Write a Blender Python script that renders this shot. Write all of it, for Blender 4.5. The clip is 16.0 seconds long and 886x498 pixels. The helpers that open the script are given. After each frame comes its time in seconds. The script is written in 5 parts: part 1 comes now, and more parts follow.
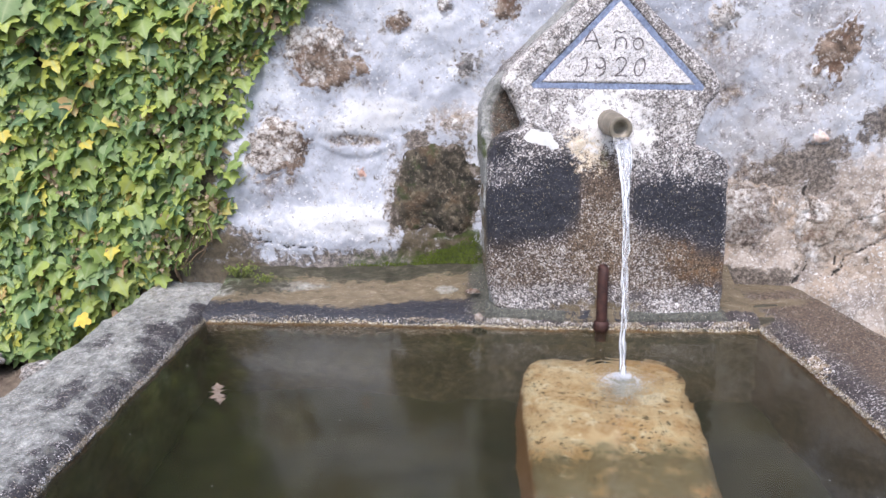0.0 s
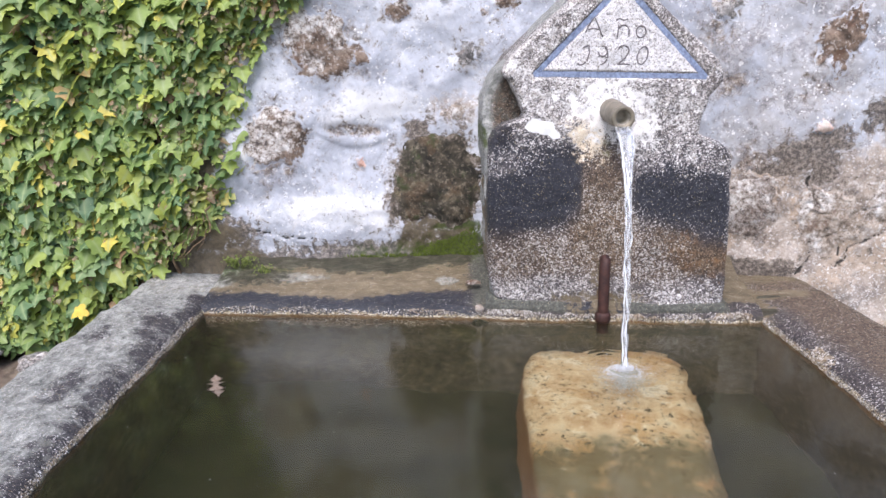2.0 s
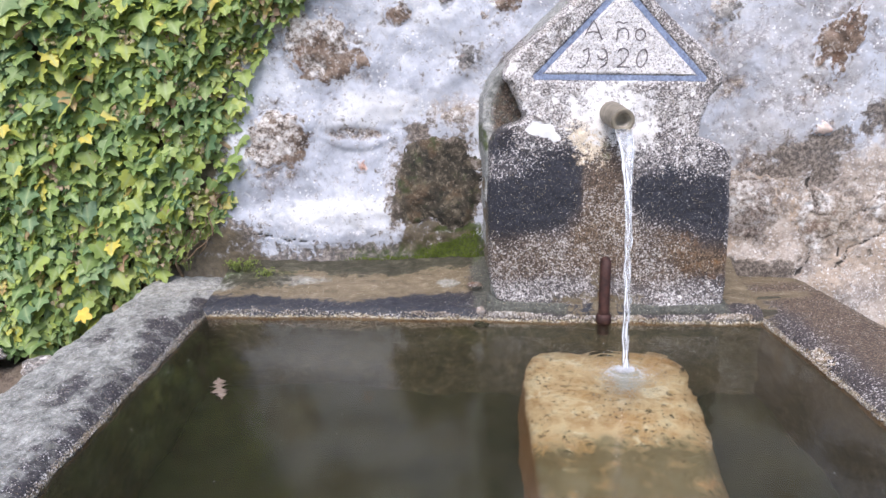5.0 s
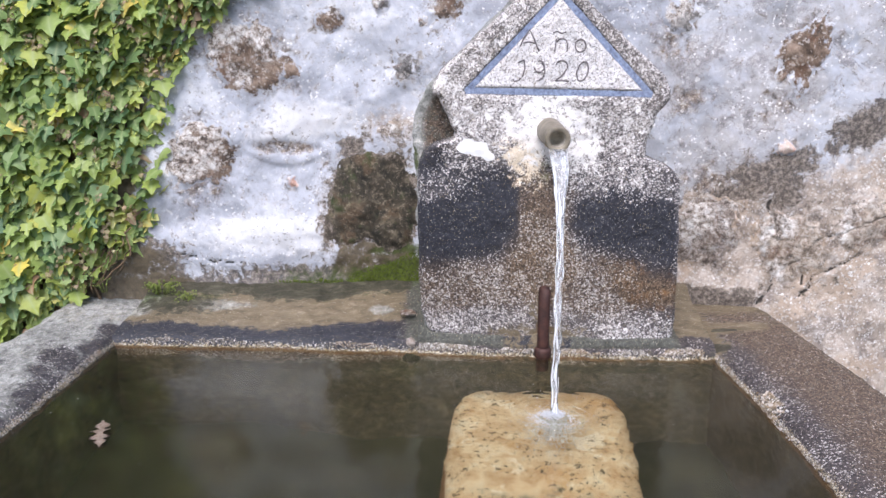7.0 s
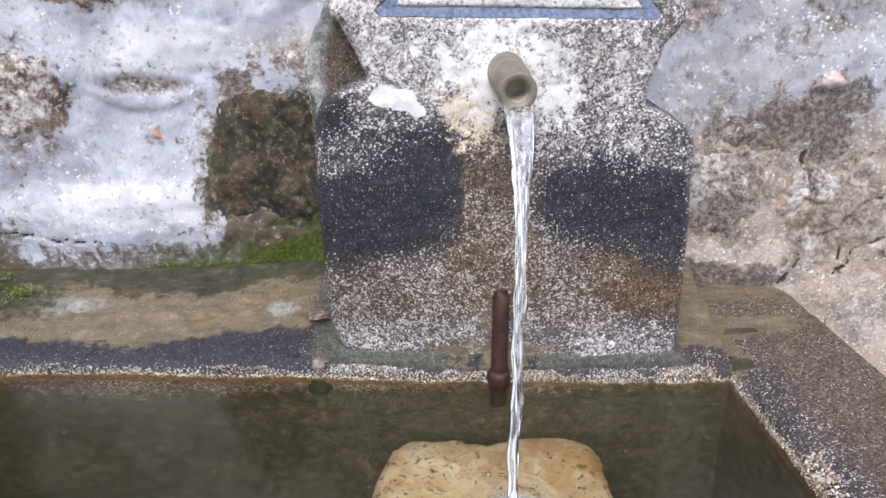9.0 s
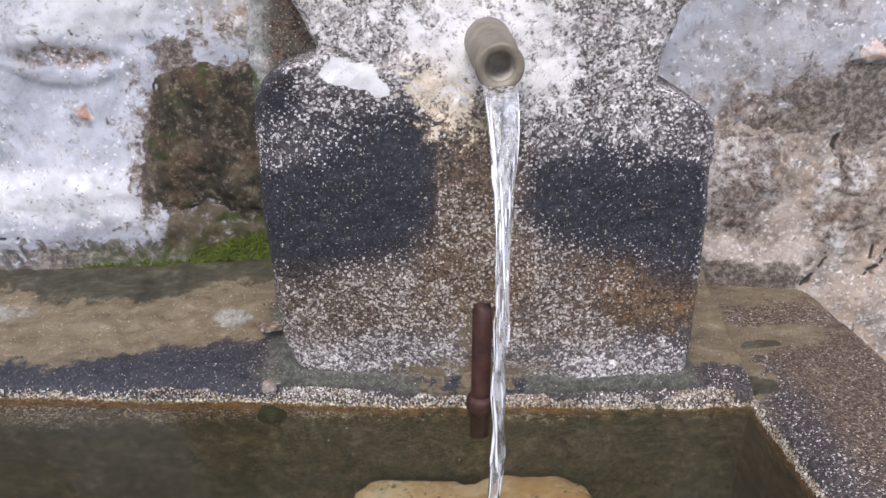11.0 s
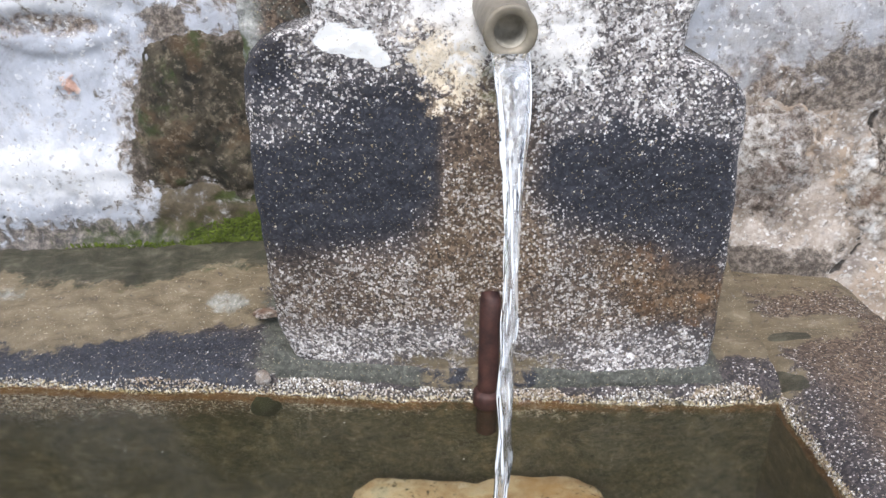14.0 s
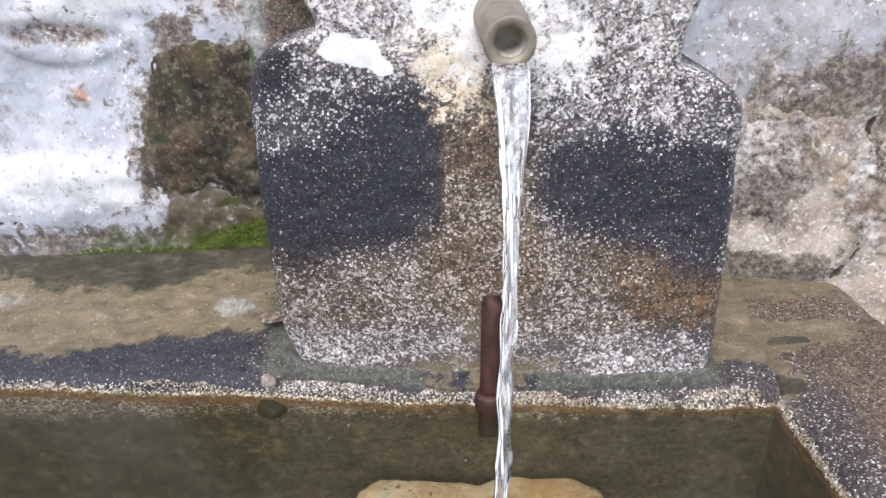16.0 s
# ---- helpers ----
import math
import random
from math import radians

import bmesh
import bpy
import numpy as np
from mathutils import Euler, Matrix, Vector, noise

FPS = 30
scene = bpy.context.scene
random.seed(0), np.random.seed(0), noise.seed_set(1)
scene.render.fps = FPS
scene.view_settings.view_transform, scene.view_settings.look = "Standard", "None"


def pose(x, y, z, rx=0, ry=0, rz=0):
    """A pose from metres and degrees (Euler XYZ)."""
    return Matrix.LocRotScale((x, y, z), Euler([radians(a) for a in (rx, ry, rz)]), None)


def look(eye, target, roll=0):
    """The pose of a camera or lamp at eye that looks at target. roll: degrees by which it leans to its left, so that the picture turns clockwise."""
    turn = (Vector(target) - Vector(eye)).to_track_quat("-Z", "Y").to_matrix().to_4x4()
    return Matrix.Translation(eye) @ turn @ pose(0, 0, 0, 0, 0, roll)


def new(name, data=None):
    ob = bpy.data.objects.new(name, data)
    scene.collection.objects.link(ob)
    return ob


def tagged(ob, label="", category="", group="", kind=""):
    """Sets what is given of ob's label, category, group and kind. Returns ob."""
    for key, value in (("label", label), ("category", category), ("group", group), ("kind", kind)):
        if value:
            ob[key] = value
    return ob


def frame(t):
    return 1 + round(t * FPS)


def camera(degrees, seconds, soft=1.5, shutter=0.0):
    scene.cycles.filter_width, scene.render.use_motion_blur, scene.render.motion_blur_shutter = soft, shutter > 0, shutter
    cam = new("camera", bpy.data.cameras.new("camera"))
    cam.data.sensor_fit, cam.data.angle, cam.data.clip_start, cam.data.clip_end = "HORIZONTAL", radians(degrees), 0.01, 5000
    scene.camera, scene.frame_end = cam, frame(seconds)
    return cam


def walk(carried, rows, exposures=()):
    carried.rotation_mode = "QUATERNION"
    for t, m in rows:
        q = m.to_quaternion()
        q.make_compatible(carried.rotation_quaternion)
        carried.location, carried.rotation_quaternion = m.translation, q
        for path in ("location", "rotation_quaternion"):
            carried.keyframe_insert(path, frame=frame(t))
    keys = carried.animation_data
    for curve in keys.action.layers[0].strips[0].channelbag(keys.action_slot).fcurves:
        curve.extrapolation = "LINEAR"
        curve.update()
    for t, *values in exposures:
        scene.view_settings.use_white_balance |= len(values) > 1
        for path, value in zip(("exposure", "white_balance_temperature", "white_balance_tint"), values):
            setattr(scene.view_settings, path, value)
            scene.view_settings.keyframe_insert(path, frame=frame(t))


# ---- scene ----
cam = camera(58.8, 16.0, soft=1.5)
METRES, EYE, TILT, LEAN, TURN = 1.15, 1.35, -13.0, 0.0, 0.0
ROWS = [
    (0.0, 0.0, 0.0, 0.0, -0.0, 0.0, 0.0),
    (0.5, -0.003, 0.0026, -0.0018, -0.16, 0.06, 0.04),
    (1.0, -0.0033, 0.0101, -0.0, 0.19, -0.3, -0.12),
    (1.5, -0.0036, 0.0158, 0.0021, 0.29, -0.74, 0.02),
    (2.0, -0.0009, 0.0143, -0.0006, -0.01, -0.65, 0.02),
    (2.5, -0.0019, 0.0107, 0.0018, 0.1, -0.6, -0.1),
    (3.0, -0.0055, 0.0107, 0.0004, 0.02, -0.63, 0.11),
    (5.5, -0.0005, 0.0063, 0.0004, 0.04, -0.37, 0.29),
    (6.0, 0.0184, 0.0163, 0.0055, -0.54, -0.09, 0.23),
    (6.5, 0.1067, 0.0555, 0.022, 1.67, -0.49, -0.87),
    (6.8, 0.1100, 0.0745, 0.0239, 0.37, 0.56, -0.04),
    (7.0, 0.1301, 0.1286, 0.0416, -0.05, -0.24, -0.33),
    (7.2, 0.0740, 0.1864, 0.0723, -2.96, -1.89, 0.79),
    (7.3, 0.0813, 0.2308, 0.0718, -4.10, -2.54, 0.82),
    (7.5, 0.0764, 0.2866, 0.103, -6.16, -2.82, 2.03),
    (7.8, 0.0636, 0.3347, 0.1061, -6.40, -3.31, 1.80),
    (8.0, 0.0939, 0.373, 0.1253, -5.75, -4.01, 1.71),
    (8.2, 0.1147, 0.4160, 0.1369, -5.70, -4.66, 1.46),
    (8.5, 0.1758, 0.4755, 0.1568, -2.32, -6.7, 0.53),
    (11.0, 0.2348, 0.7197, 0.1869, -2.71, -10.77, 0.46),
    (11.5, 0.2513, 0.7569, 0.1856, -2.98, -11.47, 0.08),
    (12.0, 0.2516, 0.775, 0.1827, -2.77, -12.22, -0.06),
    (12.5, 0.2493, 0.7746, 0.1787, -2.61, -12.4, 0.08),
    (13.0, 0.2488, 0.7773, 0.1793, -2.06, -12.58, 0.46),
    (13.5, 0.2481, 0.7835, 0.1795, -1.97, -12.57, 0.45),
    (14.0, 0.2463, 0.7803, 0.1799, -1.62, -12.29, 0.22),
    (14.5, 0.2475, 0.7795, 0.1784, -1.65, -12.44, -0.02),
    (15.0, 0.2475, 0.7796, 0.1798, -1.75, -12.26, 0.06),
    (15.5, 0.2481, 0.7761, 0.1796, -1.6, -12.28, 0.21),
    (16.0, 0.2495, 0.7658, 0.1814, -1.21, -11.81, 0.34),
]
walk(cam, [(t, pose(0, 0, EYE, TILT, LEAN, TURN) @ pose(METRES * x, METRES * y, METRES * z, 90 + pitch, roll, yaw)) for t, x, y, z, yaw, pitch, roll in ROWS],
     [(0.0, 0.67, 6090, 13), (7.0, 0.66, 6090, 13), (8.5, 0.57, 6100, 11), (11.0, 0.38, 6170, 13), (12.0, 0.43, 6080, 9), (13.5, 0.58, 6090, 6), (14.5, 0.66, 6120, 8), (16.0, 0.69, 6150, 9)])

# ---------------------------------------------------------------- light
world = bpy.data.worlds.new("sky")
scene.world = world
world.use_nodes = True
wt = world.node_tree
bg = wt.nodes["Background"]
sky = wt.nodes.new("ShaderNodeTexSky")
sky.sky_type = "NISHITA"
sky.sun_disc = False
SUN_EL, SUN_AZ = 62.0, 200.0          # degrees; azimuth clockwise from +y
sky.sun_elevation, sky.sun_rotation = radians(SUN_EL), radians(SUN_AZ)
sky.air_density, sky.dust_density, sky.ozone_density = 1.0, 4.0, 0.6
wt.links.new(sky.outputs["Color"], bg.inputs["Color"])
bg.inputs["Strength"].default_value = 0.15
sun_data = bpy.data.lights.new("sun", "SUN")
sun_data.energy, sun_data.angle, sun_data.color = 1.5, radians(30), (1.0, 0.96, 0.9)
sun = new("sun", sun_data)
se, sa = radians(SUN_EL), radians(SUN_AZ)
sun.matrix_world = look((6 * math.sin(sa) * math.cos(se), 6 * math.cos(sa) * math.cos(se), 6 * math.sin(se)), (0, 1.5, 0.8))


# ---------------------------------------------------------------- noise on arrays
def lattice(ix, iy, iz, seed):
    h = (ix * 374761393 + iy * 668265263 + iz * 1440662683 + seed * 974634877) & 0xFFFFFFFF
    h = ((h ^ (h >> 13)) * 1274126177) & 0xFFFFFFFF
    h = ((h ^ (h >> 16)) * 1103515245) & 0xFFFFFFFF
    return ((h ^ (h >> 15)) & 0xFFFF) / 32767.5 - 1.0


def vnoise(x, y, z=0.0, seed=0):
    """Smooth value noise, about -1 to 1."""
    x, y, z = np.broadcast_arrays(np.asarray(x, float), np.asarray(y, float), np.asarray(z, float))
    ix, iy, iz = (np.floor(v).astype(np.int64) for v in (x, y, z))
    fx, fy, fz = x - ix, y - iy, z - iz
    fx, fy, fz = (f * f * (3 - 2 * f) for f in (fx, fy, fz))
    out = 0
    for dx in (0, 1):
        for dy in (0, 1):
            for dz in (0, 1):
                w = (fx if dx else 1 - fx) * (fy if dy else 1 - fy) * (fz if dz else 1 - fz)
                out = out + w * lattice(ix + dx, iy + dy, iz + dz, seed)
    return out


def fbm(x, y, z=0.0, scale=1.0, octaves=4, seed=0, gain=0.5):
    x, y, z = np.asarray(x, float) * scale, np.asarray(y, float) * scale, np.asarray(z, float) * scale
    out, amp, total = 0, 1.0, 0.0
    for i in range(octaves):
        out = out + amp * vnoise(x, y, z, seed + i * 17)
        total += amp
        amp *= gain
        x, y, z = x * 2.03 + 5.1, y * 2.03 + 3.7, z * 2.03 + 1.3
    return out / total


def smooth(a, b, v):
    t = np.clip((np.asarray(v, float) - a) / (b - a), 0, 1)
    return t * t * (3 - 2 * t)


def blob(x, z, cx, cz, rx, rz, turn=0.0, soft=0.35, power=2.0, ragged=0.25, seed=0, grain=22):
    """1 inside a ragged rounded patch, 0 outside."""
    c, s = math.cos(radians(turn)), math.sin(radians(turn))
    dx, dz = x - cx, z - cz
    u, v = (dx * c + dz * s) / rx, (-dx * s + dz * c) / rz
    r = (np.abs(u) ** power + np.abs(v) ** power) ** (1 / power)
    r = r + ragged * fbm(x, z, 0.3, grain, 4, seed, 0.6)
    return 1 - smooth(1 - soft, 1 + soft, r)


def crack_line(x, z, pts, width, seed=0):
    """1 on a wandering crack along the points, falling to 0 within its width."""
    wx = x + 0.016 * fbm(x, z, 0, 24, 4, seed, 0.6)
    wz = z + 0.016 * fbm(x, z, 0, 24, 4, seed + 5, 0.6)
    best = np.full(np.shape(x), 9.0)
    for (ax, az), (bx, bz) in zip(pts, pts[1:]):
        t = np.clip(((wx - ax) * (bx - ax) + (wz - az) * (bz - az)) / ((bx - ax) ** 2 + (bz - az) ** 2), 0, 1)
        best = np.minimum(best, np.hypot(wx - ax - t * (bx - ax), wz - az - t * (bz - az)))
    w = width * (1 + 0.7 * fbm(x, z, 0, 30, 2, seed + 9))
    return 1 - smooth(0.2, 1.0, best / np.maximum(w, 0.0008))


# ---------------------------------------------------------------- mesh helpers
def base(name, x, y, z, label, category, kind="", group=""):
    """An empty at the foot of a thing; its parts are built in world coordinates."""
    ob = new(name)
    ob.empty_display_size = 0.05
    ob.matrix_basis = Matrix.Translation((x, y, z))
    return tagged(ob, label, category, group, kind)


def hang(ob, parent):
    if parent is not None:
        ob.parent = parent
        ob.matrix_parent_inverse = parent.matrix_basis.inverted() if parent.type == "EMPTY" else Matrix.Identity(4)
    return ob


def part(name, bm, material, parent=None, label="", shade=True):
    """Links a bmesh, or a mesh, as one object."""
    if isinstance(bm, bmesh.types.BMesh):
        me = bpy.data.meshes.new(name)
        bm.normal_update()
        bm.to_mesh(me)
        bm.free()
    else:
        me = bm
    if shade:
        me.polygons.foreach_set("use_smooth", [True] * len(me.polygons))
    if material is not None and not me.materials:
        me.materials.append(material)
    ob = hang(new(name, me), parent)
    return tagged(ob, label)


def grid_mesh(name, P, masks=None, closed=False):
    """A mesh from an array of points (rows, columns, 3), with float masks on its points."""
    n, m = P.shape[:2]
    idx = np.arange(n * m).reshape(n, m)
    a, b, c, d = idx[:-1, :-1], idx[:-1, 1:], idx[1:, 1:], idx[1:, :-1]
    if closed:
        nx = np.roll(idx, -1, axis=1)
        a, b, c, d = idx[:-1], nx[:-1], nx[1:], idx[1:]
    faces = np.stack([a, b, c, d], -1).reshape(-1, 4)
    me = bpy.data.meshes.new(name)
    me.vertices.add(n * m)
    me.vertices.foreach_set("co", P.reshape(-1).astype(np.float32))
    me.loops.add(faces.size)
    me.loops.foreach_set("vertex_index", faces.reshape(-1).astype(np.int32))
    me.polygons.add(len(faces))
    me.polygons.foreach_set("loop_start", np.arange(0, faces.size, 4, dtype=np.int32))
    me.update(calc_edges=True)
    for key, val in (masks or {}).items():
        at = me.attributes.new(key, "FLOAT", "POINT")
        at.data.foreach_set("value", np.broadcast_to(val, (n, m)).reshape(-1).astype(np.float32))
    me.validate()
    return me


def tube(bm, pts, radii, seg=10, caps=True):
    """A round tube along points."""
    rings = []
    for i, p in enumerate(pts):
        p = Vector(p)
        d = (Vector(pts[min(i + 1, len(pts) - 1)]) - Vector(pts[max(i - 1, 0)])).normalized()
        side = d.orthogonal().normalized() if abs(d.z) > 0.9 else d.cross(Vector((0, 0, 1))).normalized()
        up = side.cross(d)
        r = radii[i] if hasattr(radii, "__len__") else radii
        rings.append([bm.verts.new(p + r * (math.cos(a) * side + math.sin(a) * up)) for a in (math.tau * k / seg for k in range(seg))])
    for r0, r1 in zip(rings, rings[1:]):
        for k in range(seg):
            bm.faces.new((r0[k], r0[(k + 1) % seg], r1[(k + 1) % seg], r1[k]))
    if caps:
        bm.faces.new(rings[0][::-1])
        bm.faces.new(rings[-1])
    return rings


def beads(name, items):
    """Many small rounded lumps in one mesh: (place, spin about z, spin about y, three radii)."""
    bm = bmesh.new()
    bmesh.ops.create_icosphere(bm, subdivisions=1, radius=1.0)
    V = np.array([v.co for v in bm.verts])
    F = np.array([[v.index for v in f.verts] for f in bm.faces])
    bm.free()
    co = [V @ np.array(Euler((0, b, a)).to_matrix() @ Matrix.Diagonal(q)).T + np.array(p) for p, a, b, q in items]
    me = bpy.data.meshes.new(name)
    me.from_pydata(np.concatenate(co).tolist(), [], np.concatenate([F + len(V) * i for i in range(len(items))]).tolist())
    return me


def lump(bm, x, y, z, rx, ry, rz, seed, rough=0.25):
    """A rough rounded lump."""
    made = bmesh.ops.create_icosphere(bm, subdivisions=3, radius=1.0)["verts"]
    for v in made:
        k = 1 + rough * noise.fractal(v.co * 1.6 + Vector((seed, 0, 0)), 0.8, 2.0, 4)
        v.co = Vector((x + v.co.x * rx * k, y + v.co.y * ry * k, z + v.co.z * rz * k))


# ---------------------------------------------------------------- materials
class Nodes:
    def __init__(self, name):
        self.mat = bpy.data.materials.new(name)
        self.mat.use_nodes = True
        self.t = self.mat.node_tree
        self.bsdf = self.t.nodes["Principled BSDF"]
        self.pos = self.t.nodes.new("ShaderNodeNewGeometry").outputs["Position"]

    def put(self, sock, v):
        if isinstance(v, bpy.types.NodeSocket):
            self.t.links.new(v, sock)
        elif isinstance(v, tuple) and len(v) == 3 and sock.type == "RGBA":
            sock.default_value = (*v, 1)
        else:
            sock.default_value = v

    def attr(self, name):
        n = self.t.nodes.new("ShaderNodeAttribute")
        n.attribute_name = name
        return n.outputs["Fac"]

    def noise(self, scale, detail=4.0, rough=0.55, warp=0.0, stretch=None):
        n = self.t.nodes.new("ShaderNodeTexNoise")
        v = self.pos
        if stretch:
            m = self.t.nodes.new("ShaderNodeMapping")
            m.inputs["Scale"].default_value = stretch
            self.t.links.new(v, m.inputs["Vector"])
            v = m.outputs["Vector"]
        self.t.links.new(v, n.inputs["Vector"])
        n.inputs["Scale"].default_value, n.inputs["Detail"].default_value = scale, detail
        n.inputs["Roughness"].default_value, n.inputs["Distortion"].default_value = rough, warp
        return n.outputs["Fac"]

    def cells(self, scale, what="Color", feature="F1", jitter=0.25):
        """Cells with a slightly warped border; Color's red is a random value for each."""
        n = self.t.nodes.new("ShaderNodeTexVoronoi")
        n.feature = feature
        w = self.t.nodes.new("ShaderNodeTexNoise")
        w.inputs["Scale"].default_value = scale * 1.3
        self.t.links.new(self.pos, w.inputs["Vector"])
        k = self.t.nodes.new("ShaderNodeVectorMath")
        k.operation = "SCALE"
        self.t.links.new(w.outputs["Color"], k.inputs[0])
        k.inputs["Scale"].default_value = jitter * 4 / scale
        s = self.t.nodes.new("ShaderNodeVectorMath")
        self.t.links.new(self.pos, s.inputs[0])
        self.t.links.new(k.outputs[0], s.inputs[1])
        self.t.links.new(s.outputs[0], n.inputs["Vector"])
        n.inputs["Scale"].default_value = scale
        if what == "Color":
            sep = self.t.nodes.new("ShaderNodeSeparateColor")
            self.t.links.new(n.outputs["Color"], sep.inputs[0])
            return sep.outputs[0]
        return n.outputs[what]

    def dots(self, scale, dens, warp=0.06, soft=0.14):
        """Rounded grains whose number and size grow with the density."""
        n = self.t.nodes.new("ShaderNodeTexVoronoi")
        w = self.t.nodes.new("ShaderNodeTexNoise")
        w.inputs["Scale"].default_value, w.inputs["Detail"].default_value = scale * 1.6, 2.0
        self.t.links.new(self.pos, w.inputs["Vector"])
        k = self.t.nodes.new("ShaderNodeVectorMath")
        k.operation = "SCALE"
        self.t.links.new(w.outputs["Color"], k.inputs[0])
        k.inputs["Scale"].default_value = warp * 8 / scale
        s = self.t.nodes.new("ShaderNodeVectorMath")
        self.t.links.new(self.pos, s.inputs[0])
        self.t.links.new(k.outputs[0], s.inputs[1])
        self.t.links.new(s.outputs[0], n.inputs["Vector"])
        n.inputs["Scale"].default_value = scale
        sep = self.t.nodes.new("ShaderNodeSeparateColor")
        self.t.links.new(n.outputs["Color"], sep.inputs[0])
        reach = self.m("MULTIPLY", self.m("SUBTRACT", dens, sep.outputs[0]), 1.5)
        reach = self.m("MINIMUM", self.m("ADD", reach, self.m("MULTIPLY", self.step(reach, 0.0, 0.05), 0.12)), 0.85)
        return self.step(self.m("SUBTRACT", reach, n.outputs["Distance"]), -soft, soft * 0.4)

    def m(self, op, a, b=0.0, clamp=False):
        n = self.t.nodes.new("ShaderNodeMath")
        n.operation, n.use_clamp = op, clamp
        self.put(n.inputs[0], a)
        self.put(n.inputs[1], b)
        return n.outputs[0]

    def step(self, v, a, b, lo=0.0, hi=1.0):
        n = self.t.nodes.new("ShaderNodeMapRange")
        n.interpolation_type = "SMOOTHSTEP"
        self.put(n.inputs[0], v)
        for i, q in enumerate((a, b, lo, hi)):
            self.put(n.inputs[i + 1], q)
        return n.outputs[0]

    def ramp(self, v, stops):
        n = self.t.nodes.new("ShaderNodeValToRGB")
        e = n.color_ramp.elements
        while len(e) < len(stops):
            e.new(0.5)
        for el, (p, c) in zip(e, stops):
            el.position, el.color = p, (*c, 1)
        self.put(n.inputs[0], v)
        return n.outputs["Color"]

    def mix(self, f, a, b, mode="MIX"):
        n = self.t.nodes.new("ShaderNodeMix")
        n.data_type, n.blend_type = "RGBA", mode
        self.put(n.inputs[0], f)
        self.put(n.inputs[6], a)
        self.put(n.inputs[7], b)
        return n.outputs[2]

    def done(self, color, rough=0.8, bump=(), metal=0.0, **extra):
        self.put(self.bsdf.inputs["Base Color"], color)
        self.put(self.bsdf.inputs["Roughness"], rough)
        self.put(self.bsdf.inputs["Metallic"], metal)
        prev = None
        for height, strength, dist in bump:
            b = self.t.nodes.new("ShaderNodeBump")
            b.inputs["Strength"].default_value, b.inputs["Distance"].default_value = strength, dist
            self.put(b.inputs["Height"], height)
            if prev is not None:
                self.t.links.new(prev, b.inputs["Normal"])
            prev = b.outputs["Normal"]
        if prev is not None:
            self.t.links.new(prev, self.bsdf.inputs["Normal"])
        for k, v in extra.items():
            self.put(self.bsdf.inputs[k.replace("_", " ")], v)
        return self.mat


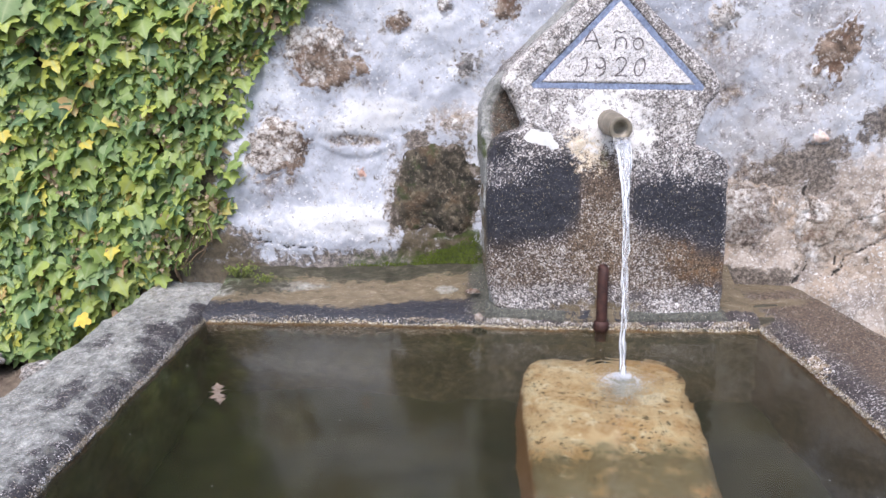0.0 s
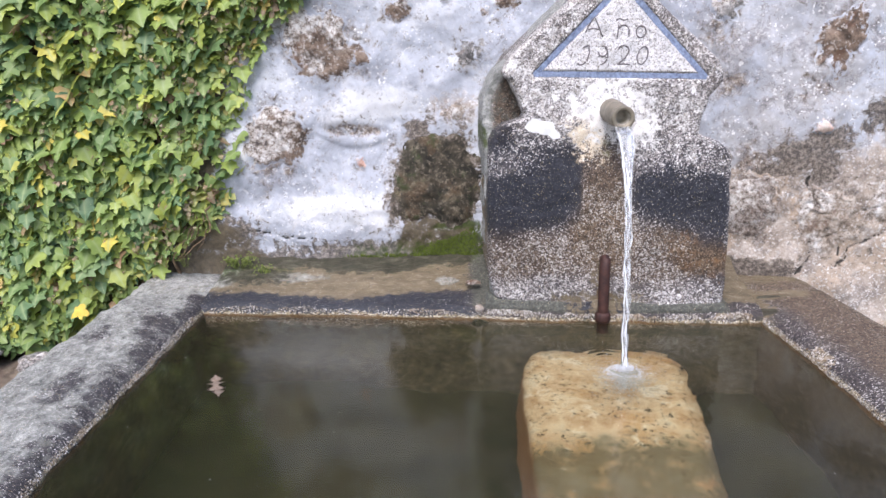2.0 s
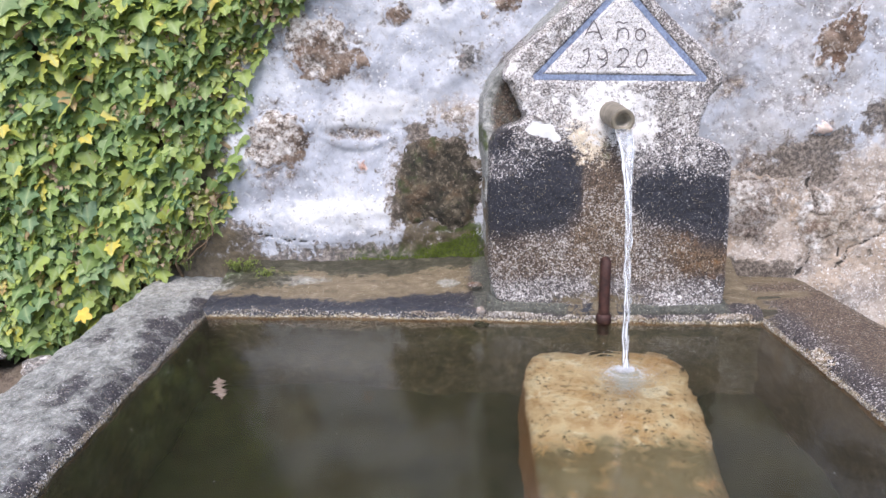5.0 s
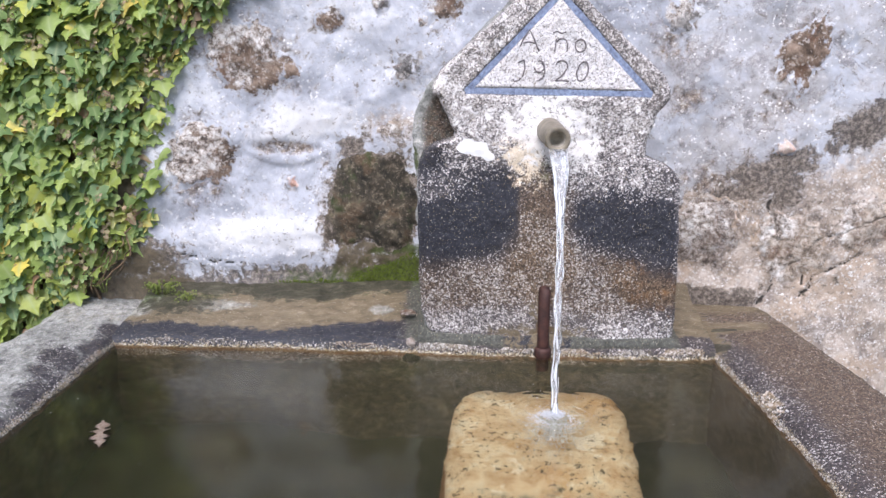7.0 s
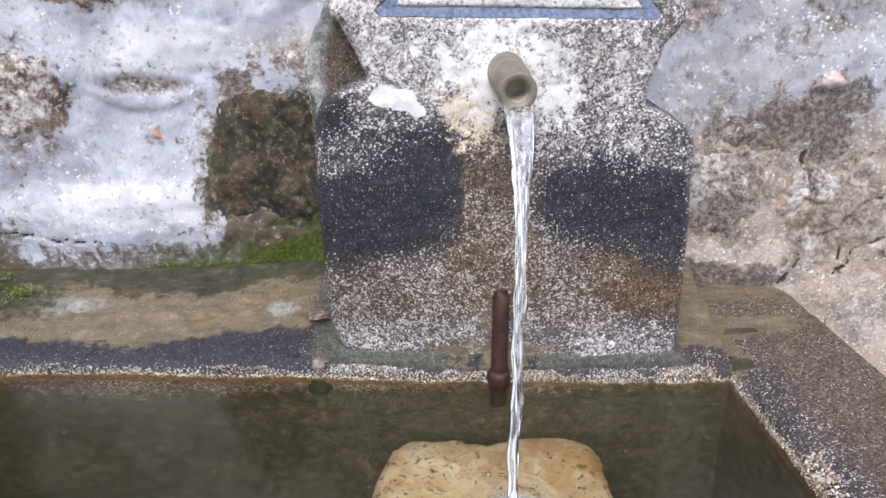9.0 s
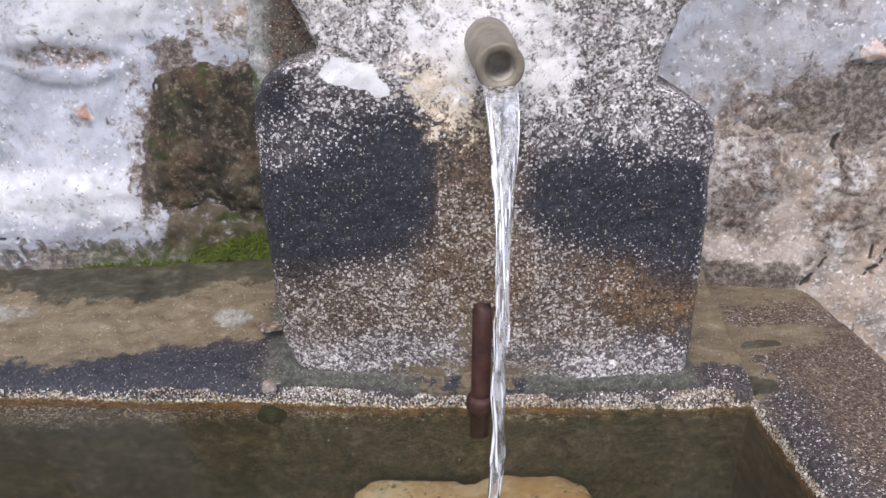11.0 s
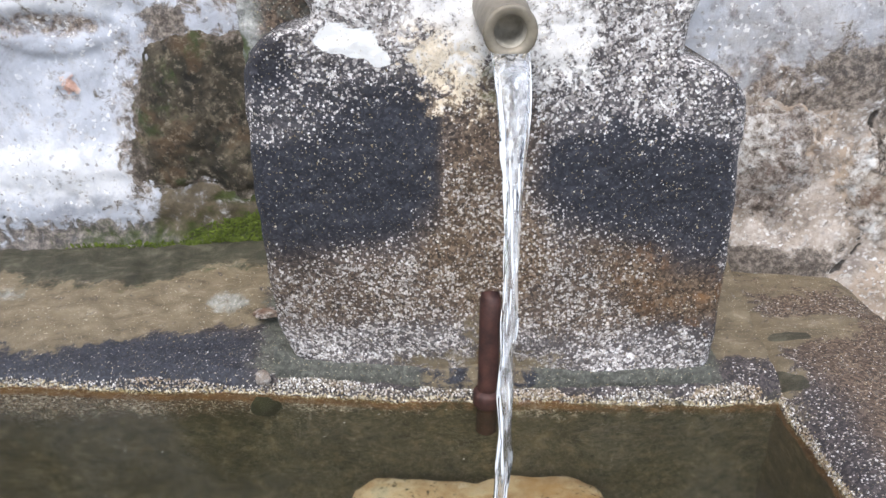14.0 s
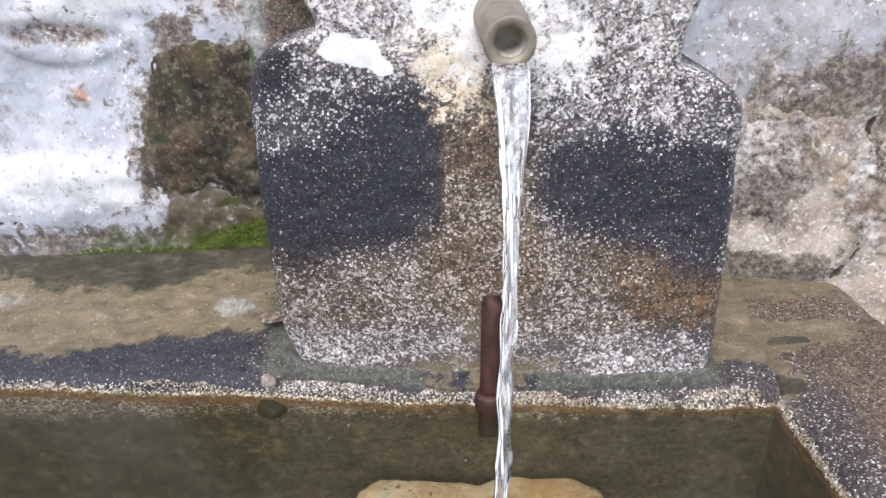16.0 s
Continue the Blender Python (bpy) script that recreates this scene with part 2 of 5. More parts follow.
def granite_material():
    """Coarse lichen-flecked granite. Masks: light (share of pale flecks), brown, lime, ochre, and coats that lie over it."""
    n = Nodes("granite")
    light, brown, lime, ochre = n.attr("light"), n.attr("brown"), n.attr("lime"), n.attr("ochre")
    fine = n.cells(350, jitter=0.08)
    cloud = n.noise(13, 9, 0.72, 0.3)
    grainy = n.noise(520, 4, 0.7)
    ragged = n.m("MULTIPLY", n.m("SUBTRACT", n.noise(60, 9, 0.7, 0.4), 0.5), 2.6)
    dark = n.ramp(fine, [(0.0, (0.013, 0.0145, 0.022)), (0.6, (0.025, 0.027, 0.040)), (1.0, (0.047, 0.049, 0.066))])
    warm = n.ramp(fine, [(0.0, (0.035, 0.023, 0.016)), (0.45, (0.10, 0.066, 0.043)), (1.0, (0.24, 0.17, 0.115))])
    grey = n.ramp(n.noise(150, 6, 0.7), [(0.36, (0.035, 0.033, 0.040)), (0.5, (0.095, 0.088, 0.097)), (0.64, (0.20, 0.187, 0.20))])
    dark = n.mix(n.step(light, 0.26, 0.60, 0, 0.85), dark, grey)
    ground = n.mix(brown, dark, warm)
    wash = n.m("ADD", lime, n.m("MULTIPLY", ragged, 1.7), True)
    cream = n.m("ADD", ochre, n.m("MULTIPLY", ragged, 1.7), True)
    wash = n.m("MULTIPLY", n.step(wash, 0.25, 0.9), n.step(lime, 0.0, 0.2))
    cream = n.m("MULTIPLY", n.step(cream, 0.25, 0.9), n.step(ochre, 0.0, 0.2))
    ground = n.mix(n.m("MULTIPLY", cream, 0.5), ground, (0.60, 0.45, 0.30))
    ground = n.mix(n.m("MULTIPLY", wash, 0.72), ground, (0.60, 0.58, 0.57))
    pale = n.ramp(n.cells(330, jitter=0.06), [(0.0, (0.20, 0.18, 0.185)), (0.35, (0.42, 0.385, 0.385)), (0.65, (0.66, 0.63, 0.635)), (1.0, (0.94, 0.93, 0.95))])
    pale = n.mix(n.m("MULTIPLY", brown, 0.55), pale, n.ramp(n.cells(460, jitter=0.08), [(0.0, (0.15, 0.11, 0.075)), (0.55, (0.36, 0.29, 0.21)), (0.8, (0.62, 0.56, 0.48)), (1.0, (0.86, 0.83, 0.78))]))
    pale = n.mix(n.m("MULTIPLY", cream, 0.8), pale, (0.92, 0.79, 0.61))
    pale = n.mix(n.m("MULTIPLY", wash, 0.9), pale, (0.93, 0.91, 0.92))
    dens = n.m("MULTIPLY", light, n.m("ADD", 1.0, n.m("MULTIPLY", n.m("SUBTRACT", cloud, 0.5), n.step(light, 0.85, 1.0, 2.6, 0.6))))
    dens = n.m("ADD", dens, n.m("MULTIPLY", n.m("MAXIMUM", wash, cream), 0.4))
    edge = n.m("MULTIPLY", n.m("SUBTRACT", grainy, 0.5), 0.25)
    dens = n.m("ADD", dens, edge)
    f1 = n.dots(360, dens, 0.12)
    f2 = n.dots(215, n.m("MULTIPLY", dens, 0.58), 0.13)
    fleck = n.m("MAXIMUM", f1, f2)
    col = n.mix(fleck, ground, pale)
    col = n.mix(n.m("MULTIPLY", n.attr("chalk"), n.step(n.noise(230, 6, 0.75), 0.43, 0.53, 0.10, 0.85)), col, (0.88, 0.86, 0.89))

    def over(col, name, colour, lo=0.2, hi=0.75, amount=1.0, edge=0.9):
        f = n.m("MULTIPLY", n.step(n.attr(name), 0.0, 0.12), n.step(n.m("ADD", n.attr(name), n.m("MULTIPLY", ragged, edge)), lo, hi, 0.0, amount))
        return n.mix(f, col, colour), f
    mottle = n.noise(24, 10, 0.74, 0.3, (1.0, 2.2, 2.2))
    col, fm = over(col, "mortar", n.ramp(mottle, [(0.32, (0.085, 0.066, 0.041)), (0.46, (0.155, 0.122, 0.078)), (0.57, (0.195, 0.157, 0.104)), (0.70, (0.31, 0.265, 0.195))]), edge=1.3)
    col, fa = over(col, "ash", n.ramp(n.noise(75, 10, 0.78, 0.0, (1.0, 0.55, 1.0)), [(0.36, (0.075, 0.08, 0.075)), (0.44, (0.235, 0.245, 0.23)), (0.52, (0.345, 0.352, 0.335)), (0.62, (0.56, 0.565, 0.55))]), 0.1, 0.8, 0.74)
    col, fq = over(col, "grout", n.ramp(n.noise(140, 9, 0.78), [(0.36, (0.034, 0.035, 0.030)), (0.5, (0.078, 0.080, 0.068)), (0.62, (0.16, 0.16, 0.14))]), 0.2, 0.7, 0.95)
    col, fp = over(col, "paint", (0.9, 0.9, 0.92), 0.35, 0.55, 1.0, 0.9)
    col, fr = over(col, "rust", n.ramp(n.noise(55, 6, 0.7), [(0.3, (0.10, 0.04, 0.015)), (0.7, (0.30, 0.16, 0.06))]), amount=0.8)
    f = n.step(n.m("ADD", n.attr("scum"), n.m("MULTIPLY", n.m("SUBTRACT", n.noise(330, 4, 0.65), 0.5), 4.5)), 0.5, 0.8, 0.0, 0.92)
    col = n.mix(f, col, n.ramp(fine, [(0.1, (0.30, 0.22, 0.11)), (0.5, (0.55, 0.46, 0.30)), (0.9, (0.82, 0.77, 0.66))]))
    col, fg = over(col, "moss", n.ramp(n.noise(120, 6, 0.7), [(0.3, (0.018, 0.03, 0.007)), (0.7, (0.085, 0.115, 0.022))]), amount=0.9)
    col, fk = over(col, "soot", n.ramp(mottle, [(0.36, (0.022, 0.021, 0.013)), (0.5, (0.044, 0.041, 0.027)), (0.64, (0.10, 0.094, 0.066))]), 0.3, 0.65, 0.95, 0.7)
    # algae, with the murk of deep water put into its dark colour
    col, fb = over(col, "algae_murk", n.ramp(n.noise(48, 9, 0.72), [(0.38, (0.016, 0.017, 0.008)), (0.48, (0.042, 0.041, 0.021)), (0.55, (0.058, 0.054, 0.030)), (0.63, (0.125, 0.11, 0.068))]), 0.2, 0.8, 0.88)
    cover = n.m("MAXIMUM", n.m("MAXIMUM", fp, fm), n.m("MAXIMUM", fq, fb))
    height = n.m("ADD", n.m("MULTIPLY", fleck, n.m("SUBTRACT", 1.0, cover)), n.m("MULTIPLY", grainy, 0.8))
    rough = n.m("SUBTRACT", 0.82, n.m("MULTIPLY", n.attr("damp"), 0.42))
    return n.done(col, rough, [(n.noise(60, 9, 0.75), 0.65, 0.0055), (height, 0.6, 0.0015)])


def plaster_colour(n):
    """Blotchy blue-grey whitewash."""
    blotch = n.noise(6.5, 9, 0.62, 0.6)
    col = n.ramp(blotch, [(0.36, (0.33, 0.345, 0.40)), (0.46, (0.47, 0.495, 0.57)), (0.54, (0.57, 0.59, 0.665)), (0.66, (0.76, 0.77, 0.82))])
    grit = n.noise(75, 10, 0.8)
    col = n.mix(n.step(grit, 0.36, 0.48, 0.4, 0.0), col, (0.24, 0.235, 0.245))
    return n.mix(n.step(n.noise(21, 9, 0.7, 0.3), 0.57, 0.70, 0.0, 0.45), col, (0.50, 0.46, 0.44))


def plaster_material():
    """Old lime plaster over rubble. Masks: stone, tan, damp, moss, crack, soil, white."""
    n = Nodes("lime_plaster")
    mid, fine = n.noise(26, 9, 0.72, 0.3), n.noise(190, 6, 0.7)
    col = plaster_colour(n)
    ragged = n.m("MULTIPLY", n.m("SUBTRACT", n.noise(38, 10, 0.72, 0.4), 0.5), 2.2)

    def over(col, name, colour, lo=0.15, hi=0.8, amount=1.0, edge=1.0):
        f = n.step(n.m("ADD", n.attr(name), n.m("MULTIPLY", ragged, edge)), lo, hi, 0.0, amount)
        return n.mix(f, col, colour), f
    col, fw = over(col, "white", n.mix(fine, (0.76, 0.76, 0.81), (0.92, 0.92, 0.95)), 0.2, 1.1, 0.75)
    col = n.mix(n.m("MULTIPLY", n.attr("drab"), n.step(mid, 0.36, 0.6, 0.35, 0.85)), col, (0.36, 0.345, 0.345))
    col = n.mix(n.m("MULTIPLY", n.attr("drab"), n.step(n.noise(5, 6, 0.6, 0.5), 0.50, 0.60, 0, 0.6)), col, (0.50, 0.55, 0.66))
    murk = n.ramp(n.noise(85, 10, 0.8), [(0.40, (0.09, 0.08, 0.082)), (0.48, (0.22, 0.20, 0.205)), (0.55, (0.36, 0.34, 0.345)), (0.63, (0.66, 0.65, 0.66))])
    col = n.mix(n.m("MULTIPLY", n.attr("drab"), n.step(n.noise(15, 9, 0.72, 0.6), 0.50, 0.59, 0, 0.85)), col, murk)
    col, ft = over(col, "tan", tan_colour(n), 0.1, 0.8, 0.92)
    rock = n.ramp(n.noise(60, 11, 0.78), [(0.38, (0.035, 0.028, 0.024)), (0.47, (0.13, 0.10, 0.085)), (0.54, (0.29, 0.235, 0.195)), (0.60, (0.52, 0.48, 0.45)), (0.66, (0.80, 0.78, 0.77))])
    col, fs = over(col, "stone", rock)
    specks = n.step(n.cells(130, jitter=0.12), 0.91, 0.94)
    col = n.mix(n.m("MULTIPLY", specks, n.step(mid, 0.45, 0.6, 0, 0.55)), col, n.ramp(n.cells(60), [(0.35, (0.13, 0.115, 0.11)), (0.65, (0.88, 0.88, 0.89))]))
    col = n.mix(n.step(n.noise(120, 9, 0.78), 0.63, 0.72, 0, 0.6), col, (0.10, 0.092, 0.088))
    grains = n.step(n.cells(240, jitter=0.1), 0.90, 0.93)
    col = n.mix(n.m("MULTIPLY", grains, n.step(n.noise(14, 6, 0.65), 0.42, 0.6, 0.1, 0.8)), col, n.ramp(n.cells(170), [(0.2, (0.22, 0.20, 0.20)), (0.4, (0.85, 0.84, 0.85)), (1.0, (0.95, 0.95, 0.96))]))
    col = n.mix(n.step(n.noise(46, 9, 0.75), 0.57, 0.66, 0, 0.55), col, (0.20, 0.18, 0.18))
    col, fd = over(col, "grime_gap", n.ramp(n.noise(95, 10, 0.8), [(0.37, (0.030, 0.024, 0.020)), (0.48, (0.105, 0.086, 0.074)), (0.6, (0.34, 0.29, 0.25))]), 0.3, 0.65, 0.92, 1.5)
    col, fso = over(col, "soil", n.ramp(n.noise(60, 9, 0.75), [(0.3, (0.055, 0.043, 0.027)), (0.7, (0.19, 0.152, 0.10))]), 0.2, 0.75, 0.97)
    col, fg = over(col, "moss", n.ramp(n.noise(130, 6, 0.7), [(0.3, (0.016, 0.026, 0.007)), (0.7, (0.085, 0.115, 0.022))]), 0.25, 0.85, 0.92)
    col = n.mix(n.step(n.attr("crack"), 0.25, 0.7, 0, 0.92), col, (0.022, 0.018, 0.016))
    rough = n.m("SUBTRACT", 0.86, n.m("MULTIPLY", n.attr("damp"), 0.4))
    return n.done(col, rough, [(mid, 0.5, 0.007), (n.noise(75, 10, 0.78), 0.55, 0.004), (fine, 0.45, 0.0012)])


def tan_colour(n):
    """Weathered buff plaster, gritty with pale and dark grains."""
    col = n.ramp(n.noise(17, 11, 0.78, 0.4), [(0.37, (0.20, 0.158, 0.13)), (0.45, (0.37, 0.305, 0.255)), (0.53, (0.49, 0.41, 0.35)), (0.64, (0.66, 0.60, 0.56))])
    col = n.mix(n.step(n.noise(9, 8, 0.62, 0.6), 0.51, 0.58, 0, 0.65), col, n.ramp(n.noise(65, 10, 0.8), [(0.38, (0.07, 0.055, 0.05)), (0.47, (0.20, 0.165, 0.15)), (0.55, (0.34, 0.295, 0.27)), (0.64, (0.62, 0.58, 0.56))]))
    col = n.mix(n.step(n.noise(5.5, 5, 0.6, 0.4), 0.49, 0.56, 0, 0.65), col, (0.56, 0.43, 0.325))
    col = n.mix(n.step(n.noise(150, 8, 0.78), 0.55, 0.64, 0, 0.6), col, (0.15, 0.12, 0.105))
    return n.mix(n.step(n.cells(260, jitter=0.1), 0.86, 0.9, 0, 0.6), col, (0.76, 0.73, 0.71))


def brown_crust(n):
    """Dirty brown mortar round a wet stone."""
    return n.ramp(n.noise(60, 11, 0.78), [(0.38, (0.05, 0.041, 0.034)), (0.47, (0.14, 0.112, 0.092)), (0.54, (0.27, 0.225, 0.19)), (0.63, (0.48, 0.44, 0.41))])


def rock_material(name, lo, mid, hi, lichen=0.3, wet=0.0, moss=0.0, wash=plaster_colour, scale=24):
    """Rubble stone, thinning out under a wash of plaster towards its edge."""
    n = Nodes(name)
    a, b = n.noise(scale, 11, 0.78 if wet == 0 else 0.66, 0.3), n.noise(160, 6, 0.7)
    col = n.ramp(a, [(0.40, lo), (0.5, mid), (0.59, hi)] if wet == 0 else [(0.36, lo), (0.52, mid), (0.68, hi)])
    w = n.step(n.noise(40, 10, 0.78), 0.62 - 0.2 * lichen, 0.72 - 0.15 * lichen, 0, 0.75)
    col = n.mix(w, col, n.ramp(b, [(0.3, (0.34, 0.33, 0.33)), (0.7, (0.66, 0.65, 0.66))]))
    if not wet:                                             # one side bleached and flaking, the other bare, with rusty patches and pits
        col = n.mix(n.step(n.noise(19, 7, 0.62, 0.4), 0.53, 0.60, 0, 0.6), col, n.mix(0.6, col, (0.17, 0.075, 0.04)))
        bleached = n.ramp(n.noise(55, 10, 0.8), [(0.41, (0.07, 0.058, 0.055)), (0.46, (0.34, 0.28, 0.24)), (0.51, (0.62, 0.57, 0.54)), (0.57, (0.88, 0.86, 0.86))])
        col = n.mix(n.step(n.m("ADD", n.attr("tone"), n.m("MULTIPLY", n.m("SUBTRACT", n.noise(45, 9, 0.75), 0.5), 3.0)), -0.1, 0.35, 0, 0.92), col, bleached)
        col = n.mix(n.step(n.noise(70, 10, 0.8), 0.39, 0.44, 0.7, 0), col, (0.05, 0.04, 0.036))
    if not wet:                                             # pale grains
        col = n.mix(n.step(n.cells(230, jitter=0.1), 0.88, 0.92, 0, 0.5), col, (0.64, 0.60, 0.57))
    if wet:                                                 # dark pits and pale wet glints painted into the colour, and an ochre bloom
        col = n.mix(n.step(n.noise(11, 6, 0.6, 0.5), 0.52, 0.60, 0, 0.6), col, (0.13, 0.078, 0.04))
        col = n.mix(n.step(n.noise(95, 9, 0.8), 0.52, 0.62, 0, 0.7), col, (0.34, 0.29, 0.22))
        col = n.mix(n.step(n.noise(48, 9, 0.8), 0.40, 0.48, 0.8, 0), col, (0.008, 0.007, 0.006))
    if moss:
        col = n.mix(n.step(n.noise(22, 8, 0.7), 0.62 - 0.2 * moss, 0.72 - 0.1 * moss, 0, 0.8), col, (0.05, 0.075, 0.018))
    ragged = n.m("MULTIPLY", n.m("SUBTRACT", n.noise(38, 10, 0.72, 0.4), 0.5), 4.5)
    f = n.step(n.m("ADD", n.attr("edge"), ragged), 0.6, 1.05)
    col = n.mix(f, col, wash(n))
    return n.done(col, 0.85 - 0.4 * wet, [(a, 0.8, 0.010), (n.noise(85, 9, 0.78), 0.6 if wet == 0 else 1.0, 0.004 if wet == 0 else 0.007), (b, 0.4, 0.001)])


def leaf_material(name, islands, dry=False):
    n = Nodes(name)
    if islands:
        rnd = n.t.nodes["Geometry"].outputs["Random Per Island"]
    else:
        rnd = n.t.nodes.new("ShaderNodeObjectInfo").outputs["Random"]
    stops = [(0.0, (0.125, 0.225, 0.115)), (0.25, (0.215, 0.325, 0.115)), (0.55, (0.31, 0.415, 0.115)), (0.82, (0.40, 0.485, 0.115)),
             (0.93, (0.52, 0.55, 0.11)), (0.955, (0.76, 0.63, 0.13)), (0.978, (0.46, 0.29, 0.18)), (1.0, (0.32, 0.20, 0.14))]
    col = n.ramp(rnd, stops)
    # yellower leaves at the border, their sunnier brightness put into the colour
    col = n.mix(n.attr("border_sunny"), col, n.ramp(rnd, [(0.0, (0.36, 0.46, 0.12)), (0.5, (0.52, 0.55, 0.16)), (0.8, (0.62, 0.52, 0.20)), (1.0, (0.48, 0.33, 0.2))]))
    col = n.mix(n.attr("dead"), col, n.ramp(rnd, [(0.0, (0.22, 0.13, 0.09)), (0.5, (0.42, 0.27, 0.20)), (1.0, (0.58, 0.43, 0.32))]))
    col = n.mix(n.step(n.noise(60, 4), 0.35, 0.7, 0, 0.35), col, n.mix(0.5, col, (0.03, 0.06, 0.02)))
    vein = n.attr("vein")
    col = n.mix(n.m("MULTIPLY", n.m("POWER", vein, 5.0), 0.65), col, (0.42, 0.50, 0.26))
    mat = n.done(col, 0.45, [(n.noise(220, 3), 0.25, 0.0008)], Specular_IOR_Level=0.4)
    glow = n.t.nodes.new("ShaderNodeBsdfTranslucent")       # light that passes through the thin blade
    n.t.links.new(col, glow.inputs["Color"])
    both = n.t.nodes.new("ShaderNodeMixShader")
    both.inputs[0].default_value = 0.28
    n.t.links.new(n.bsdf.outputs[0], both.inputs[1])
    n.t.links.new(glow.outputs[0], both.inputs[2])
    n.t.links.new(both.outputs[0], n.t.nodes["Material Output"].inputs["Surface"])
    return mat


def plain(name, lo, hi, scale=40, rough=0.7, metal=0.0, bump=0.3, dist=0.002, **extra):
    n = Nodes(name)
    f = n.noise(scale, 6, 0.65)
    return n.done(n.ramp(f, [(0.3, lo), (0.7, hi)]), n.m("ADD", rough - 0.08, n.m("MULTIPLY", n.noise(scale * 2.3, 4), 0.16)),
                  [(f, bump, dist), (n.noise(scale * 5, 4), bump, dist * 0.3)], metal, **extra)


def water_material(name, tint, rough, ripple, scale, weight):
    n = Nodes(name)
    return n.done(tint, rough, [(n.noise(scale, 3, 0.5), ripple, 0.004), (n.noise(scale * 4.5, 2, 0.5), 0.6 * ripple, 0.002)], IOR=1.29, Transmission_Weight=weight)


def stream_material():
    """Falling water, a little milky with air, its whiter strands painting in bright streaks; its skin stays glassy."""
    n = Nodes("running_water")
    strand = n.noise(170, 3, 0.6, 0.2, (1.0, 1.0, 0.10))
    return n.done((0.90, 0.93, 0.98), 0.10, [(strand, 0.45, 0.003)], IOR=1.33, Transmission_Weight=n.step(strand, 0.36, 0.56, 0.70, 0.985))


MAT_GRANITE = granite_material()
MAT_PLASTER = plaster_material()
MAT_ROCK_BROWN = rock_material("brown_rock", (0.065, 0.046, 0.036), (0.185, 0.13, 0.097), (0.33, 0.25, 0.198), 0.3)
MAT_ROCK_WET = rock_material("wet_dark_rock", (0.020, 0.018, 0.013), (0.062, 0.050, 0.034), (0.20, 0.165, 0.115), 0.0, 0.9, 0.42, brown_crust, 26)
MAT_ROCK_GREY = rock_material("grey_rock", (0.07, 0.066, 0.065), (0.21, 0.2, 0.2), (0.42, 0.40, 0.39), 0.3)
MAT_ROCK_TAN = rock_material("tan_rock", (0.20, 0.155, 0.125), (0.45, 0.375, 0.315), (0.60, 0.54, 0.485), 0.1, wash=tan_colour, scale=50)
MAT_ROCK_UMBER = rock_material("umber_rock", (0.085, 0.066, 0.057), (0.26, 0.207, 0.18), (0.50, 0.445, 0.41), 0.5, wash=tan_colour, scale=75)
MAT_ROCK_PINK = rock_material("pink_brick", (0.60, 0.37, 0.30), (0.78, 0.55, 0.47), (0.88, 0.74, 0.68), 0.1)
MAT_LEAF = leaf_material("ivy_leaf", False)
MAT_LEAVES = leaf_material("ivy_leaves", True)
MAT_BRASS = plain("weathered_bronze", (0.15, 0.128, 0.098), (0.31, 0.272, 0.215), 55, 0.5, 0.25, 0.25, 0.001)
MAT_BORE_LIT = plain("lit_bore", (0.32, 0.29, 0.24), (0.62, 0.59, 0.53), 90, 0.6, 0.0, 0.4, 0.001)
MAT_RUST = plain("rusty_iron", (0.026, 0.012, 0.011), (0.085, 0.035, 0.028), 60, 0.6, 0.2, 0.5, 0.002)
MAT_BLUE = plain("faded_blue_paint", (0.10, 0.12, 0.19), (0.33, 0.40, 0.58), 160, 0.8, 0.0, 0.5, 0.002)
MAT_INK = plain("dark_engraving", (0.10, 0.085, 0.092), (0.20, 0.18, 0.19), 120, 0.85, 0.0, 0.4, 0.001)
MAT_STEM = plain("ivy_stem", (0.09, 0.055, 0.03), (0.26, 0.18, 0.11), 80, 0.8)
MAT_DRY = plain("dry_leaf", (0.28, 0.2, 0.15), (0.52, 0.42, 0.36), 120, 0.75)
MAT_YELLOW = plain("yellow_leaf", (0.50, 0.32, 0.02), (0.70, 0.50, 0.06), 60, 0.55)
MAT_SPROUT = plain("green_sprout", (0.08, 0.12, 0.02), (0.25, 0.30, 0.06), 80, 0.5)
MAT_MOSS = plain("moss", (0.035, 0.055, 0.006), (0.14, 0.18, 0.02), 120, 0.9, 0.0, 0.8, 0.004)
MAT_SILT = plain("silty_basin", (0.012, 0.015, 0.005), (0.042, 0.042, 0.020), 7, 0.9, 0.0, 0.5, 0.006)
MAT_SOIL = plain("dark_soil", (0.07, 0.052, 0.038), (0.24, 0.19, 0.15), 26, 0.95, 0.0, 0.9, 0.02)
MAT_GROUND = plain("trodden_earth", (0.08, 0.07, 0.045), (0.2, 0.18, 0.12), 3, 0.95, 0.0, 0.6, 0.02)
MAT_WATER = water_material("still_water", (0.54, 0.515, 0.37), 0.085, 0.18, 11, 0.985)
MAT_STREAM = stream_material()


def gravel_material():
    n = Nodes("washed_gravel")
    rnd = n.t.nodes["Geometry"].outputs["Random Per Island"]
    col = n.ramp(rnd, [(0.0, (0.05, 0.045, 0.045)), (0.3, (0.17, 0.145, 0.115)), (0.55, (0.36, 0.31, 0.24)), (0.78, (0.52, 0.50, 0.49)), (1.0, (0.86, 0.86, 0.87))])
    return n.done(n.mix(n.step(n.noise(30, 4), 0.45, 0.65, 0, 0.6), col, n.mix(0.6, col, (0.36, 0.22, 0.08))), 0.55, [(n.noise(500, 3), 0.3, 0.0006)])


